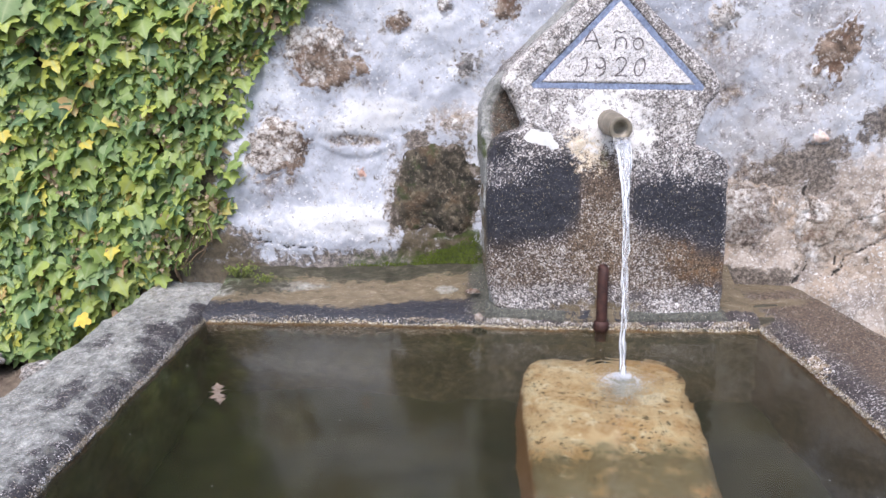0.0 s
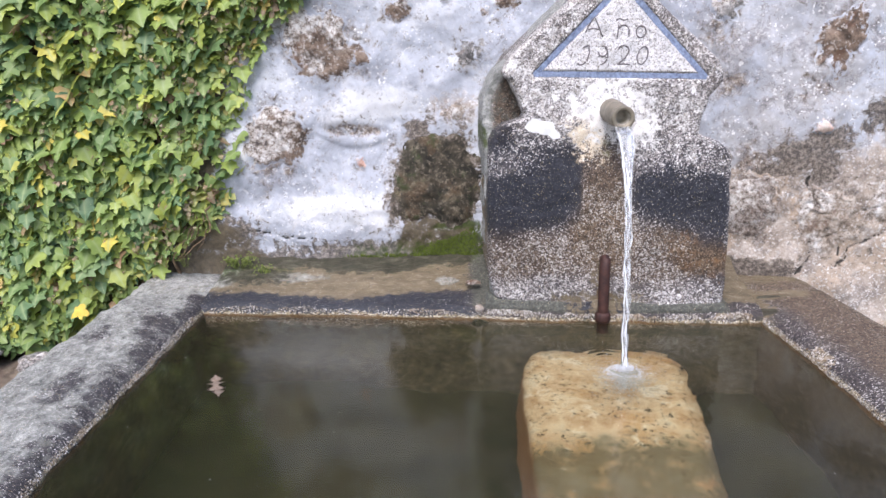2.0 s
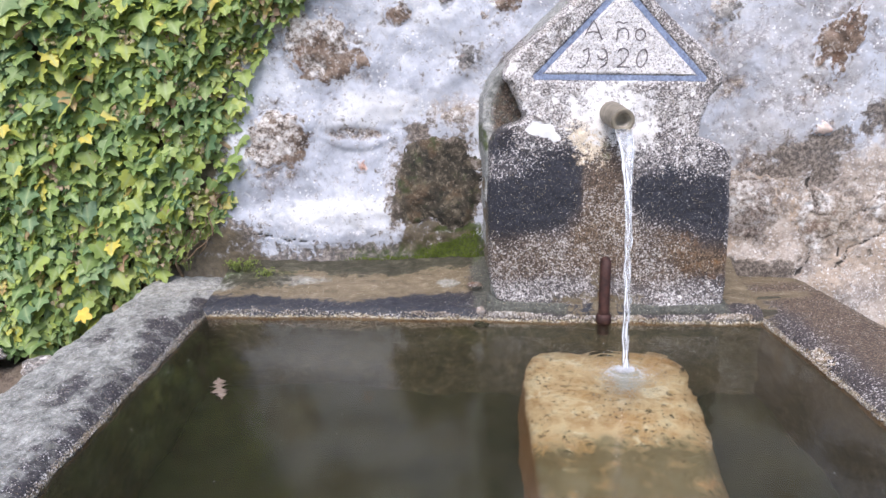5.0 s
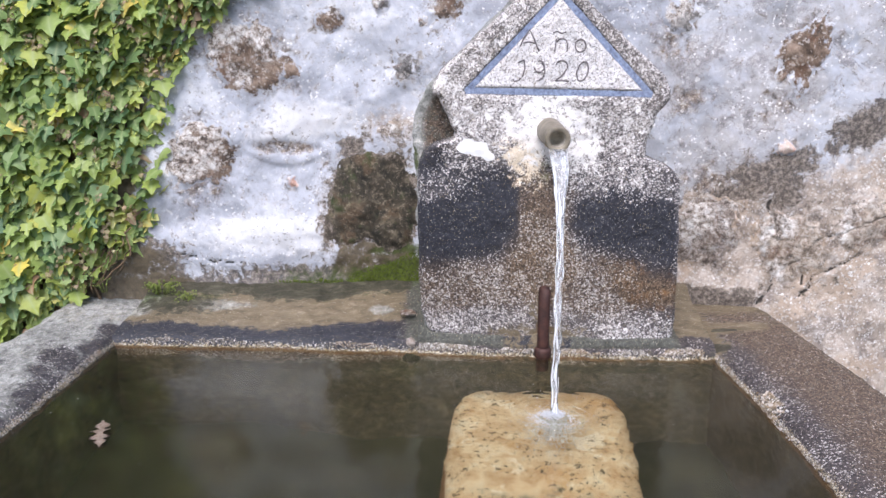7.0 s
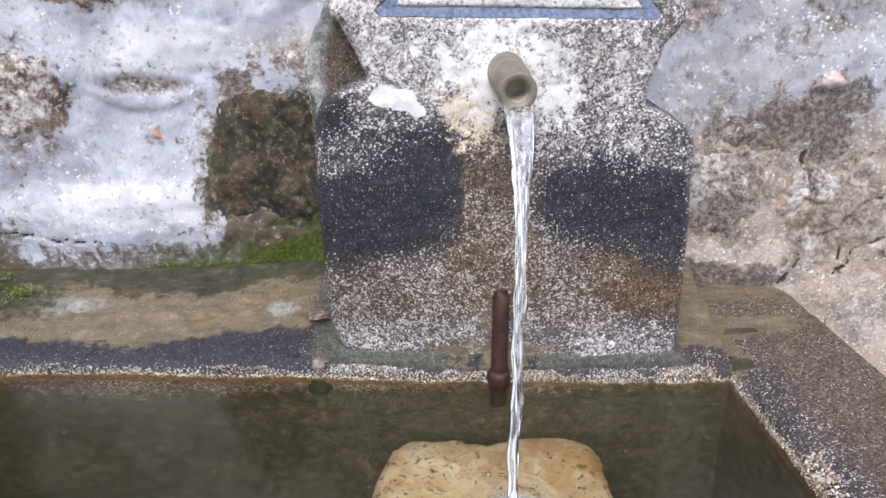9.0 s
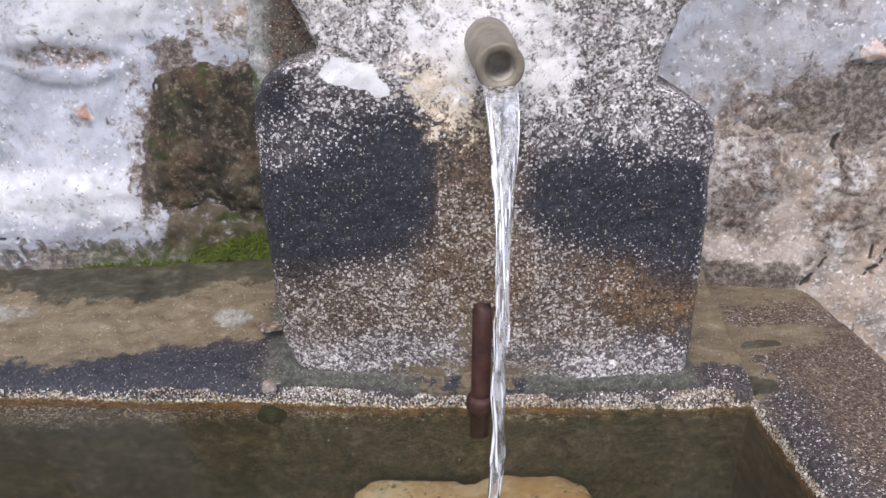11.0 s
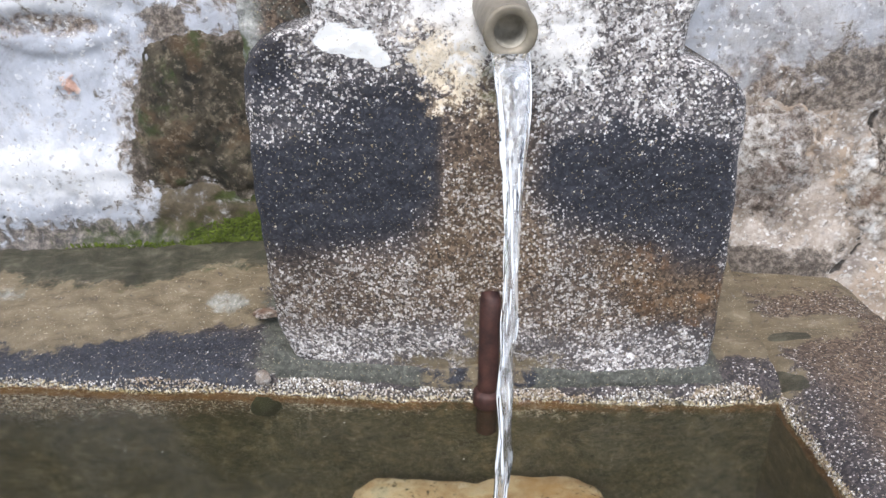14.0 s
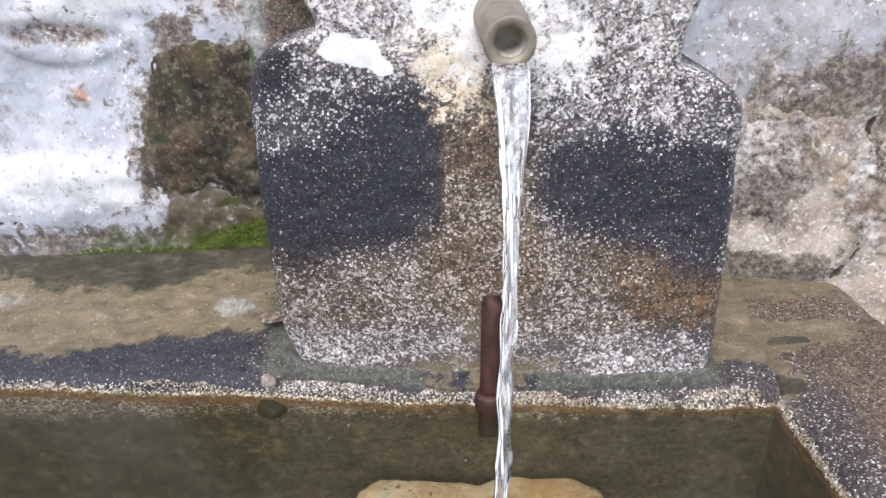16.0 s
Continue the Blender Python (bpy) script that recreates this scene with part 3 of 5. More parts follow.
MAT_GRAVEL = gravel_material()
MAT_GLINT = water_material("glint_white", (0.93, 0.95, 1.0), 0.15, 0.2, 90, 0.45)
MAT_FOAM = water_material("water_foam", (0.93, 0.95, 1.0), 0.15, 0.3, 90, 0.5)
MAT_FLECK = plain("floating_flecks", (0.3, 0.29, 0.25), (0.6, 0.59, 0.55), 60, 0.25, 0.0, 0.2, 0.001)

# ---------------------------------------------------------------- ground
RIM, WATER = 0.79, 0.762
X0, X1 = -0.565, 0.715            # inner sides of the trough
YB, YF = 1.765, 0.62              # inner back and front


def back_edge(x):
    """The inner line of the back rim, which runs a little askew."""
    return np.interp(x, [-0.56, -0.38, -0.11, 0.09, 0.27, 0.5, 0.72], [1.777, 1.773, 1.754, 1.741, 1.722, 1.709, 1.703])


gx = np.concatenate([-np.geomspace(2500, 3, 24), np.linspace(-2.5, 2.5, 40), np.geomspace(3, 2500, 24)])
GX, GY = np.meshgrid(gx, gx + 1.0)
P = np.stack([GX, GY, 0.02 * fbm(GX, GY, 0, 1.5, 3, 3) * np.exp(-np.hypot(GX, GY) / 30) - 0.02], -1)
tagged(part("ground", grid_mesh("ground", P), MAT_GROUND), "trodden brown earth with sparse dry grass", "ground", "", "structure")

# ---------------------------------------------------------------- rubble wall
STONES = [  # x, z, half width, half height, turn, squareness, sink
    (-0.300, 1.382, 0.102, 0.082, -22, 2.2, 0.0, MAT_ROCK_BROWN, "brown rubble stone showing through the plaster"),
    (-0.425, 1.145, 0.078, 0.082, 30, 2.2, 0.0, MAT_ROCK_BROWN, "rust-brown rubble stone with pale lichen"),
    (-0.020, 1.040, 0.104, 0.122, 0, 4.0, 0.0, MAT_ROCK_WET, "dark wet stone beside the fountain head"),
    (-0.112, 1.462, 0.034, 0.030, 10, 2.2, 0.0, MAT_ROCK_BROWN, ""),
    (0.005, 1.505, 0.020, 0.026, 0, 2.2, 0.0, MAT_ROCK_GREY, ""),
    (0.150, 1.500, 0.045, 0.060, -10, 2.2, 0.0, MAT_ROCK_BROWN, ""),
    (0.060, 1.355, 0.042, 0.036, -20, 2.2, 0.0, MAT_ROCK_GREY, ""),
    (0.030, 1.212, 0.024, 0.020, 10, 2.2, 0.0, MAT_ROCK_TAN, ""),
    (0.128, 1.255, 0.034, 0.060, 0, 2.6, -0.01, MAT_ROCK_BROWN, ""),
    (-0.216, 1.082, 0.017, 0.018, 20, 2.2, 0.003, MAT_ROCK_PINK, "small chip of pinkish brick"),
]
STONES_R = [
    (0.955, 1.400, 0.046, 0.092, -22, 2.2, 0.0, MAT_ROCK_BROWN, "mottled brown rubble stone in grey plaster"),
    (0.690, 1.470, 0.040, 0.050, 10, 2.2, 0.0, MAT_ROCK_GREY, ""),
    (0.932, 1.180, 0.028, 0.018, 20, 2.2, 0.004, MAT_ROCK_PINK, "broken piece of pinkish brick"),
    (0.790, 0.985, 0.078, 0.085, 0, 2.6, -0.003, MAT_ROCK_UMBER, "rough grey-brown rubble stone"),
    (0.985, 0.960, 0.070, 0.075, 15, 2.6, 0.002, MAT_ROCK_TAN, "tan rubble stone with cracked plaster"),
    (1.140, 1.010, 0.085, 0.060, 28, 2.6, 0.002, MAT_ROCK_TAN, "tan rubble stone"),
]


def wall_face(x, z):
    """How far back the plaster's face lies, and the masks of its look."""
    y = 2.035 - 0.085 * smooth(0.55, 1.1, x) + 0.018 * fbm(x, z, 0, 3.2, 3, 11) + 0.010 * fbm(x, z, 0, 11, 4, 12) + 0.0022 * fbm(x, z, 0, 60, 4, 13)
    halo = 0
    for cx, cz, rx, rz, turn, power, *_ in STONES + STONES_R:
        halo = np.maximum(halo, blob(x, z, cx, cz, 1.05 * rx, 1.05 * rz, turn, 0.5, power, 0.7, int(100 * abs(cx)) + 1, 20))
    # a lipped hollow in the plaster
    lip = blob(x, z, -0.222, 1.166, 0.072, 0.017, -3, 0.5, 2, 0.3, 41)
    bow = z - 2.6 * (x + 0.222) ** 2
    y = y + 0.005 * lip - 0.006 * blob(x, bow, -0.222, 1.137, 0.086, 0.013, 0, 0.4, 2, 0.25, 42)
    y = y - 0.006 * blob(x, z, -0.27, 1.305, 0.11, 0.022, 20, 0.9, 2, 0.25, 47) - 0.005 * blob(x, z, 0.03, 1.315, 0.07, 0.020, 25, 0.9, 2, 0.25, 48)
    y = y - 0.008 * blob(x, z, -0.2, 1.24, 0.16, 0.05, 12, 0.6, 2, 0.2, 43) - 0.011 * blob(x, z, -0.27, 0.93, 0.24, 0.055, 0, 0.5, 2.5, 0.2, 44)
    crack = np.maximum.reduce([
        crack_line(x, z, [(0.920, 1.06), (0.928, 1.02), (0.950, 0.975), (0.948, 0.92), (0.960, 0.885), (0.935, 0.845), (0.915, 0.795)], 0.0056, 51),
        crack_line(x, z, [(0.955, 0.885), (1.00, 0.92), (1.03, 0.962), (1.08, 0.985), (1.2, 1.04)], 0.0030, 52),
        crack_line(x, z, [(0.985, 0.915), (0.998, 0.885), (1.008, 0.855)], 0.0085, 53),
        crack_line(x, z, [(1.008, 0.815), (1.03, 0.865), (1.08, 0.905), (1.13, 0.925)], 0.0030, 54),
        crack_line(x, z, [(0.880, 0.965), (0.905, 0.992), (0.935, 0.990)], 0.0030, 57),
        crack_line(x, z, [(0.905, 0.93), (0.925, 0.885), (0.945, 0.875)], 0.0024, 58),
        crack_line(x, z, [(-0.50, 0.905), (-0.44, 0.90), (-0.37, 0.885), (-0.33, 0.89)], 0.0018, 55),
        crack_line(x, z, [(0.90, 0.93), (0.93, 0.965), (0.96, 0.955)], 0.003, 56)])
    y = y + 0.006 * crack
    foot = 0.858 + 0.022 * smooth(-0.34, -0.18, x) + 0.02 * fbm(x, z, 0, 6, 2, 60)
    band = (1 - smooth(-0.02, 0.045, z - foot)) * smooth(-0.75, -0.55, x) * (1 - smooth(0.1, 0.3, x)) * (0.75 + 0.25 * smooth(-0.4, -0.25, x))
    masks = dict(
        stone=np.maximum.reduce([0.55 * halo, 0.75 * lip, 0.5 * blob(x, z, -0.130, 1.01, 0.026, 0.11, 0, 0.6, 2, 0.5, 61), 0.5 * blob(x, z, -0.46, 1.07, 0.07, 0.05, 0, 0.6, 2, 0.5, 80), 0.4 * blob(x, z, -0.40, 1.40, 0.07, 0.06, 0, 0.7, 2, 0.5, 81),
                                 0.5 * blob(x, z, 0.92, 1.27, 0.05, 0.05, 0, 0.8, 2, 0.5, 62), 0.6 * blob(x, z, 0.72, 1.28, 0.05, 0.04, 0, 0.8, 2, 0.5, 63), 0.75 * blob(x, z, 0.79, 1.02, 0.10, 0.11, 0, 0.6, 2, 0.5, 83), 0.5 * blob(x, z, 0.68, 1.42, 0.05, 0.07, 0, 0.7, 2, 0.5, 84), 0.7 * blob(x, z, -0.065, 1.165, 0.034, 0.036, 0, 0.5, 2, 0.5, 85)]),
        drab=smooth(0.58, 0.70, x) * (0.75 + 0.25 * fbm(x, z, 0, 5, 3, 82)),
        white=np.maximum.reduce([1.1 * blob(x, z, -0.185, 1.228, 0.12, 0.05, 12, 0.7, 2, 0.3, 64), blob(x, z, -0.27, 0.955, 0.20, 0.05, 0, 0.6, 2, 0.3, 65),
                                 0.8 * blob(x, z, 1.02, 1.25, 0.05, 0.06, 0, 0.6, 2, 0.3, 66), 0.7 * blob(x, z, -0.08, 1.47, 0.16, 0.05, 0, 0.8, 2, 0.3, 67)]),
        tan=np.maximum(smooth(0.66, 0.78, x) * (1 - smooth(1.02, 1.18, z - 0.25 * (x - 0.9))), 0.5 * blob(x, z, 0.03, 1.22, 0.08, 0.05, 0, 0.6, 2, 0.3, 68)),
        # real grime, plus the gap's dark line painted along the right foot
        grime_gap=np.maximum.reduce([band, 0.62 * blob(x, z, -0.02, 1.03, 0.120, 0.150, 0, 0.45, 4, 0.4, 89), 0.75 * blob(x, z, -0.56, 0.89, 0.08, 0.06, 0, 0.6, 2, 0.4, 69), 0.9 * smooth(0.66, 0.72, x) * (1 - smooth(0.88, 0.95, x)) * (1 - smooth(-0.010, 0.010, z - 0.838)),
                                 0.9 * blob(x, z, -0.07, 1.165, 0.028, 0.030, 0, 0.5, 2, 0.5, 86), blob(x, z, 0.90, 1.115, 0.12, 0.040, 24, 0.6, 2, 0.5, 73), blob(x, z, 0.955, 1.09, 0.035, 0.05, 0, 0.6, 2, 0.5, 87), blob(x, z, 1.12, 1.235, 0.10, 0.045, 25, 0.6, 2, 0.5, 76), 0.55 * blob(x, z, -0.010, 0.88, 0.115, 0.055, 0, 0.4, 3, 0.3, 74)]),
        moss=np.maximum.reduce([1.1 * blob(x, z, 0.035, 0.868, 0.08, 0.024, 15, 0.6, 2, 0.4, 71), 0.9 * blob(x, z, 0.03, 0.922, 0.06, 0.014, 5, 0.6, 2, 0.5, 78), 0.55 * band * smooth(-0.36, -0.2, x)]),
        damp=np.maximum(band, blob(x, z, -0.0, 0.95, 0.12, 0.2, 0, 0.4, 3, 0.2, 72)),
        soil=np.maximum.reduce([smooth(0.0, 0.1, ivy_edge(z) - x), 0.85 * blob(x, z, -0.63, 0.885, 0.11, 0.075, 0, 0.6, 2, 0.4, 88), smooth(0.865, 0.835, z) * smooth(-0.42, -0.52, x), 0.8 * blob(x, z, -0.012, 0.895, 0.110, 0.05, 0, 0.3, 4, 0.2, 79)]), crack=crack)
    return y, masks


def ivy_edge(z):
    """Where the ivy's right border runs, by height; above 1.6 it is added out of view, to darken the pool's reflection.
    """
    return np.interp(z, [0.6, 0.78, 0.885, 0.976, 1.05, 1.24, 1.34, 1.43, 1.51, 1.6, 1.75, 2.0], [-0.95, -0.77, -0.645, -0.545, -0.54, -0.49, -0.475, -0.43, -0.295, -0.16, 0.15, 0.70])


def build_wall():
    xs = np.concatenate([np.linspace(-3.2, -1.5, 30)[:-1], np.linspace(-1.5, -0.6, 90)[:-1], np.linspace(-0.6, 1.35, 390), np.linspace(1.35, 3.2, 40)[1:]])
    zs = np.concatenate([np.linspace(-0.05, 0.7, 25)[:-1], np.linspace(0.7, 1.68, 196), np.linspace(1.68, 2.4, 24)[1:]])
    X, Z = np.meshgrid(xs, zs)
    Y, masks = wall_face(X, Z)
    front = np.stack([X, Y, Z], -1)
    top = front[-1].copy()
    rows = [top + np.array([0, 0.06, 0.03]), top + np.array([0, 0.45, 0.02])]
    low = rows[-1].copy()
    low[:, 2] = -0.05
    P = np.concatenate([front, np.stack(rows + [low])], 0)
    masks = {k: np.concatenate([np.broadcast_to(v, X.shape), np.zeros((3, X.shape[1]))], 0) for k, v in masks.items()}
    ends = [P[:, :1].copy(), P[:, -1:].copy()]
    for e in ends:
        e[:, :, 1] = 2.49
    P = np.concatenate([ends[0], P, ends[1]], 1)
    masks = {k: np.concatenate([v[:, :1], v, v[:, -1:]], 1) for k, v in masks.items()}
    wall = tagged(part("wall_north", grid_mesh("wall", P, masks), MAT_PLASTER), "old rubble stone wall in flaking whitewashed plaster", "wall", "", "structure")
    for i, (cx, cz, rx, rz, turn, power, sink, mat, label) in enumerate(STONES + STONES_R):
        stone(cx, cz, rx, rz, turn, power, sink, mat, wall, label, i)
    return wall


def stone(cx, cz, rx, rz, turn, power, sink, mat, wall, label, seed):
    """A rubble stone all but flush with the plaster, which laps raggedly over its edge."""
    n, m = (44, 110) if rx * rz > 0.003 else (20, 48)
    r = np.linspace(0.0005, 1.5, n)[:, None]
    a = np.linspace(0, math.tau, m, endpoint=False)[None, :]
    k = (np.abs(np.cos(a)) ** power + np.abs(np.sin(a)) ** power) ** (-1 / power)
    k = k * (1 + (0.6 if power < 3 else 0.3) * fbm(np.cos(a), np.sin(a), seed, 1.5, 3, 77 + seed, 0.6))
    u, v = r * k * np.cos(a) * rx, r * k * np.sin(a) * rz
    c, s = math.cos(radians(turn)), math.sin(radians(turn))
    x, z = cx + u * c - v * s, cz + u * s + v * c
    bold = 1.0 if power > 3 else 0.5 if rx * rz > 0.003 else 0.15     # how much of the stone is bare
    level = 0.95 + bold * smooth(1.0, 0.8, r) - r + (0.9 if power < 3 else 0.55) * fbm(x, z, seed, 20, 5, 80 + seed, 0.65)
    y = wall_face(x, z)[0] - 0.006 * level - sink * smooth(0.2, 0.6, level) * smooth(cz - rz, cz, z) - (0.005 if power < 3 else 0.009) * fbm(x + 0.5 * z, 0.7 * z, seed, 45 if power < 3 else 34, 5, 90 + seed, 0.6) * smooth(0.0, 0.4, level)
    P = np.stack([x, y, z], -1)[:, ::-1]
    part("stone", grid_mesh("stone", P, dict(tone=(-0.5 * (x - cx) / rx + 0.35 * (z - cz) / rz + 1.0 * fbm(x, z, 0, 16, 3, 95 + seed))[:, ::-1], edge=np.clip(1.1 - level if power < 3 else 0.95 - 0.8 * level, -1, 3)[:, ::-1]), closed=True), mat, wall, label)


wall = build_wall()

# ---------------------------------------------------------------- fountain head
FACE = 1.725
HEAD_ZL = [0.782, 0.808, 0.850, 1.020, 1.140, 1.170, 1.188, 1.199, 1.208, 1.213, 1.218, 1.228, 1.254, 1.282, 1.300, 1.306, 1.318, 1.352, 1.500, 1.535]
HEAD_L = [0.152, 0.120, 0.104, 0.099, 0.100, 0.102, 0.108, 0.118, 0.134, 0.154, 0.170, 0.173, 0.163, 0.148, 0.138, 0.129, 0.127, 0.144, 0.306, 0.344]
HEAD_ZR = [0.782, 0.808, 0.850, 1.020, 1.120, 1.142, 1.158, 1.170, 1.178, 1.184, 1.220, 1.268, 1.288, 1.301, 1.318, 1.345, 1.500, 1.535]
HEAD_R = [0.636, 0.640, 0.641, 0.637, 0.632, 0.627, 0.616, 0.598, 0.576, 0.557, 0.559, 0.575, 0.591, 0.600, 0.598, 0.584, 0.410, 0.380]
TRI = [(0.197, 1.313), (0.556, 1.308), (0.374, 1.496)]      # corners of the painted groove


def face_y(x, z):
    """The front of the carved stone, whose foot falls back on one side."""
    return FACE + 0.028 * smooth(0.36, 0.10, x) * smooth(1.08, 0.82, z) + 0.004 * smooth(0.95, 0.82, z)


def segment_distance(x, z, a, b):
    t = np.clip(((x - a[0]) * (b[0] - a[0]) + (z - a[1]) * (b[1] - a[1])) / ((b[0] - a[0]) ** 2 + (b[1] - a[1]) ** 2), 0, 1)
    return np.hypot(x - a[0] - t * (b[0] - a[0]), z - a[1] - t * (b[1] - a[1]))


def head_masks(x, z):
    cloud = fbm(x, z, 0, 9, 4, 101)
    wob = 0.016 * fbm(x, z, 0, 26, 4, 102, 0.6)
    # two soot-dark fields either side of the stream
    top_l = np.interp(x, [0.09, 0.15, 0.20, 0.25, 0.31], [1.085, 1.085, 1.112, 1.142, 1.140])
    low_l = np.interp(x, [0.10, 0.16, 0.25, 0.306], [0.955, 0.958, 0.982, 1.018])
    left = smooth(0.026, -0.030, z - top_l + 2 * wob) * smooth(-0.050, 0.035, z - low_l + 1.5 * wob) * smooth(0.312, 0.296, x + 0.3 * wob)
    top_r = np.interp(x, [0.40, 0.453, 0.553, 0.64], [1.092, 1.122, 1.112, 1.09])
    low_r = np.interp(x, [0.40, 0.534, 0.637], [1.028, 0.972, 0.940])
    right = smooth(0.030, -0.040, z - top_r + 2 * wob) * smooth(-0.050, 0.035, z - low_r + 1.5 * wob) * smooth(0.392, 0.432, x + wob)
    dark = np.maximum(left, right)
    low = 1 - smooth(0.95, 1.03, z + 0.02 * cloud)
    mid = blob(x, z, 0.355, 1.03, 0.068, 0.125, 0, 0.5, 2, 0.3, 104)
    sooty = blob(x, z, 0.185, 1.14, 0.10, 0.055, 0, 0.6, 2.4, 0.3, 115)     # dark ground under the pale flecks
    shoulder = blob(x, z, 0.118, 1.180, 0.038, 0.030, 25, 0.5, 2, 0.3, 116)
    light = 0.62 + (0.16 + 0.14 * smooth(0.95, 1.1, z)) * cloud + 0.10 * smooth(1.15, 1.24, z) - 0.10 * low + 0.12 * smooth(1.16, 1.10, z) * smooth(0.4, 0.5, x)
    light = light * (1 - 0.28 * sooty) * (1 - 0.65 * shoulder)
    light = light * (1 - dark) + (0.035 + 0.05 * np.clip(fbm(x, z, 0, 20, 3, 117), 0, 1) + 0.06 * right) * dark
    light = light * (1 - 0.35 * mid * smooth(1.16, 1.10, z)) - 0.20 * blob(x, z, 0.352, 1.115, 0.05, 0.035, 0, 0.6, 2, 0.3, 118)
    low_rust = smooth(0.400, 0.470, x + wob) * smooth(0.02, -0.03, z - low_r + wob) * smooth(-0.155, -0.05, z - low_r + 2 * wob)
    light = light - 0.17 * low_rust - 0.34 * low_rust * smooth(0.47, 0.60, x)
    light = light + 0.32 * smooth(0.618, 0.632, x) * smooth(0.86, 0.95, z)          # pale crystals along the arris
    inside = (z > 1.315) & (np.abs(x - 0.376) < 0.175 * (1.495 - z) / 0.18)
    light = np.where(inside, 0.97, light)
    brown = np.clip(0.7 * low + 0.9 * mid + 0.3 * smooth(1.1, 1.3, z), 0, 1) * (1 - 0.95 * dark) * (1 - 0.85 * sooty)
    brown = np.maximum(brown, low_rust * (1 - 0.9 * dark) * (0.6 + 0.4 * smooth(0.42, 0.55, x)))
    foot = 1 - smooth(0.835, 0.872, z + 0.03 * cloud - 0.012 * np.sin(x * 23))
    brown = brown * (1 - 0.7 * foot)
    light = light + 0.05 * foot
    lime = np.maximum.reduce([1.15 * blob(x, z, 0.362, 1.245, 0.078, 0.066, 0, 0.7, 2, 0.35, 105), 0.22 * smooth(1.18, 1.25, z) * (0.6 + 0.8 * cloud), 0.9 * blob(x, z, 0.425, 1.200, 0.040, 0.05, 20, 0.7, 2, 0.3, 106),
                              0.12 * foot * blob(x, z, 0.30, 0.84, 0.10, 0.045, 0, 0.6, 2, 0.3, 119)])
    ochre = np.maximum(blob(x, z, 0.312, 1.182, 0.044, 0.052, 30, 0.7, 2, 0.35, 107), 0.8 * blob(x, z, 0.340, 1.150, 0.022, 0.035, 0, 0.5, 2, 0.35, 108))
    paint = np.maximum(blob(x, z, 0.208, 1.201, 0.032, 0.016, -16, 0.2, 2.6, 0.35, 109, 60), blob(x, z, 0.238, 1.186, 0.014, 0.009, -30, 0.3, 2, 0.35, 114, 60))
    moss = np.maximum(0.42 * blob(x, z, 0.352, 1.160, 0.012, 0.03, 0, 0.5, 2, 0.4, 110), 0.6 * smooth(0.12, 0.1, x) * smooth(1.17, 1.2, z))
    mortar = np.maximum(0.7 * blob(x, z, 0.345, 0.806, 0.09, 0.022, 0, 0.8, 2, 0.5, 112), 0.62 * blob(x, z, 0.350, 0.86, 0.022, 0.05, 0, 0.5, 2.4, 0.4, 131))
    chalk = np.where(inside, 0.92, 0.10 * smooth(1.19, 1.26, z) + 0.04 * foot)
    lime = np.where(inside, 0.0, lime)
    return dict(chalk=chalk, light=light, brown=brown, lime=lime, ochre=ochre, paint=paint, moss=moss, mortar=mortar,
                rust=np.maximum(0.35 * blob(x, z, 0.365, 0.835, 0.018, 0.05, 0, 0.5, 2, 0.3, 113), 0.30 * low_rust * smooth(0.45, 0.55, x)), damp=0.25 * (1 - smooth(0.8, 0.9, z)) + 0.5 * mid)


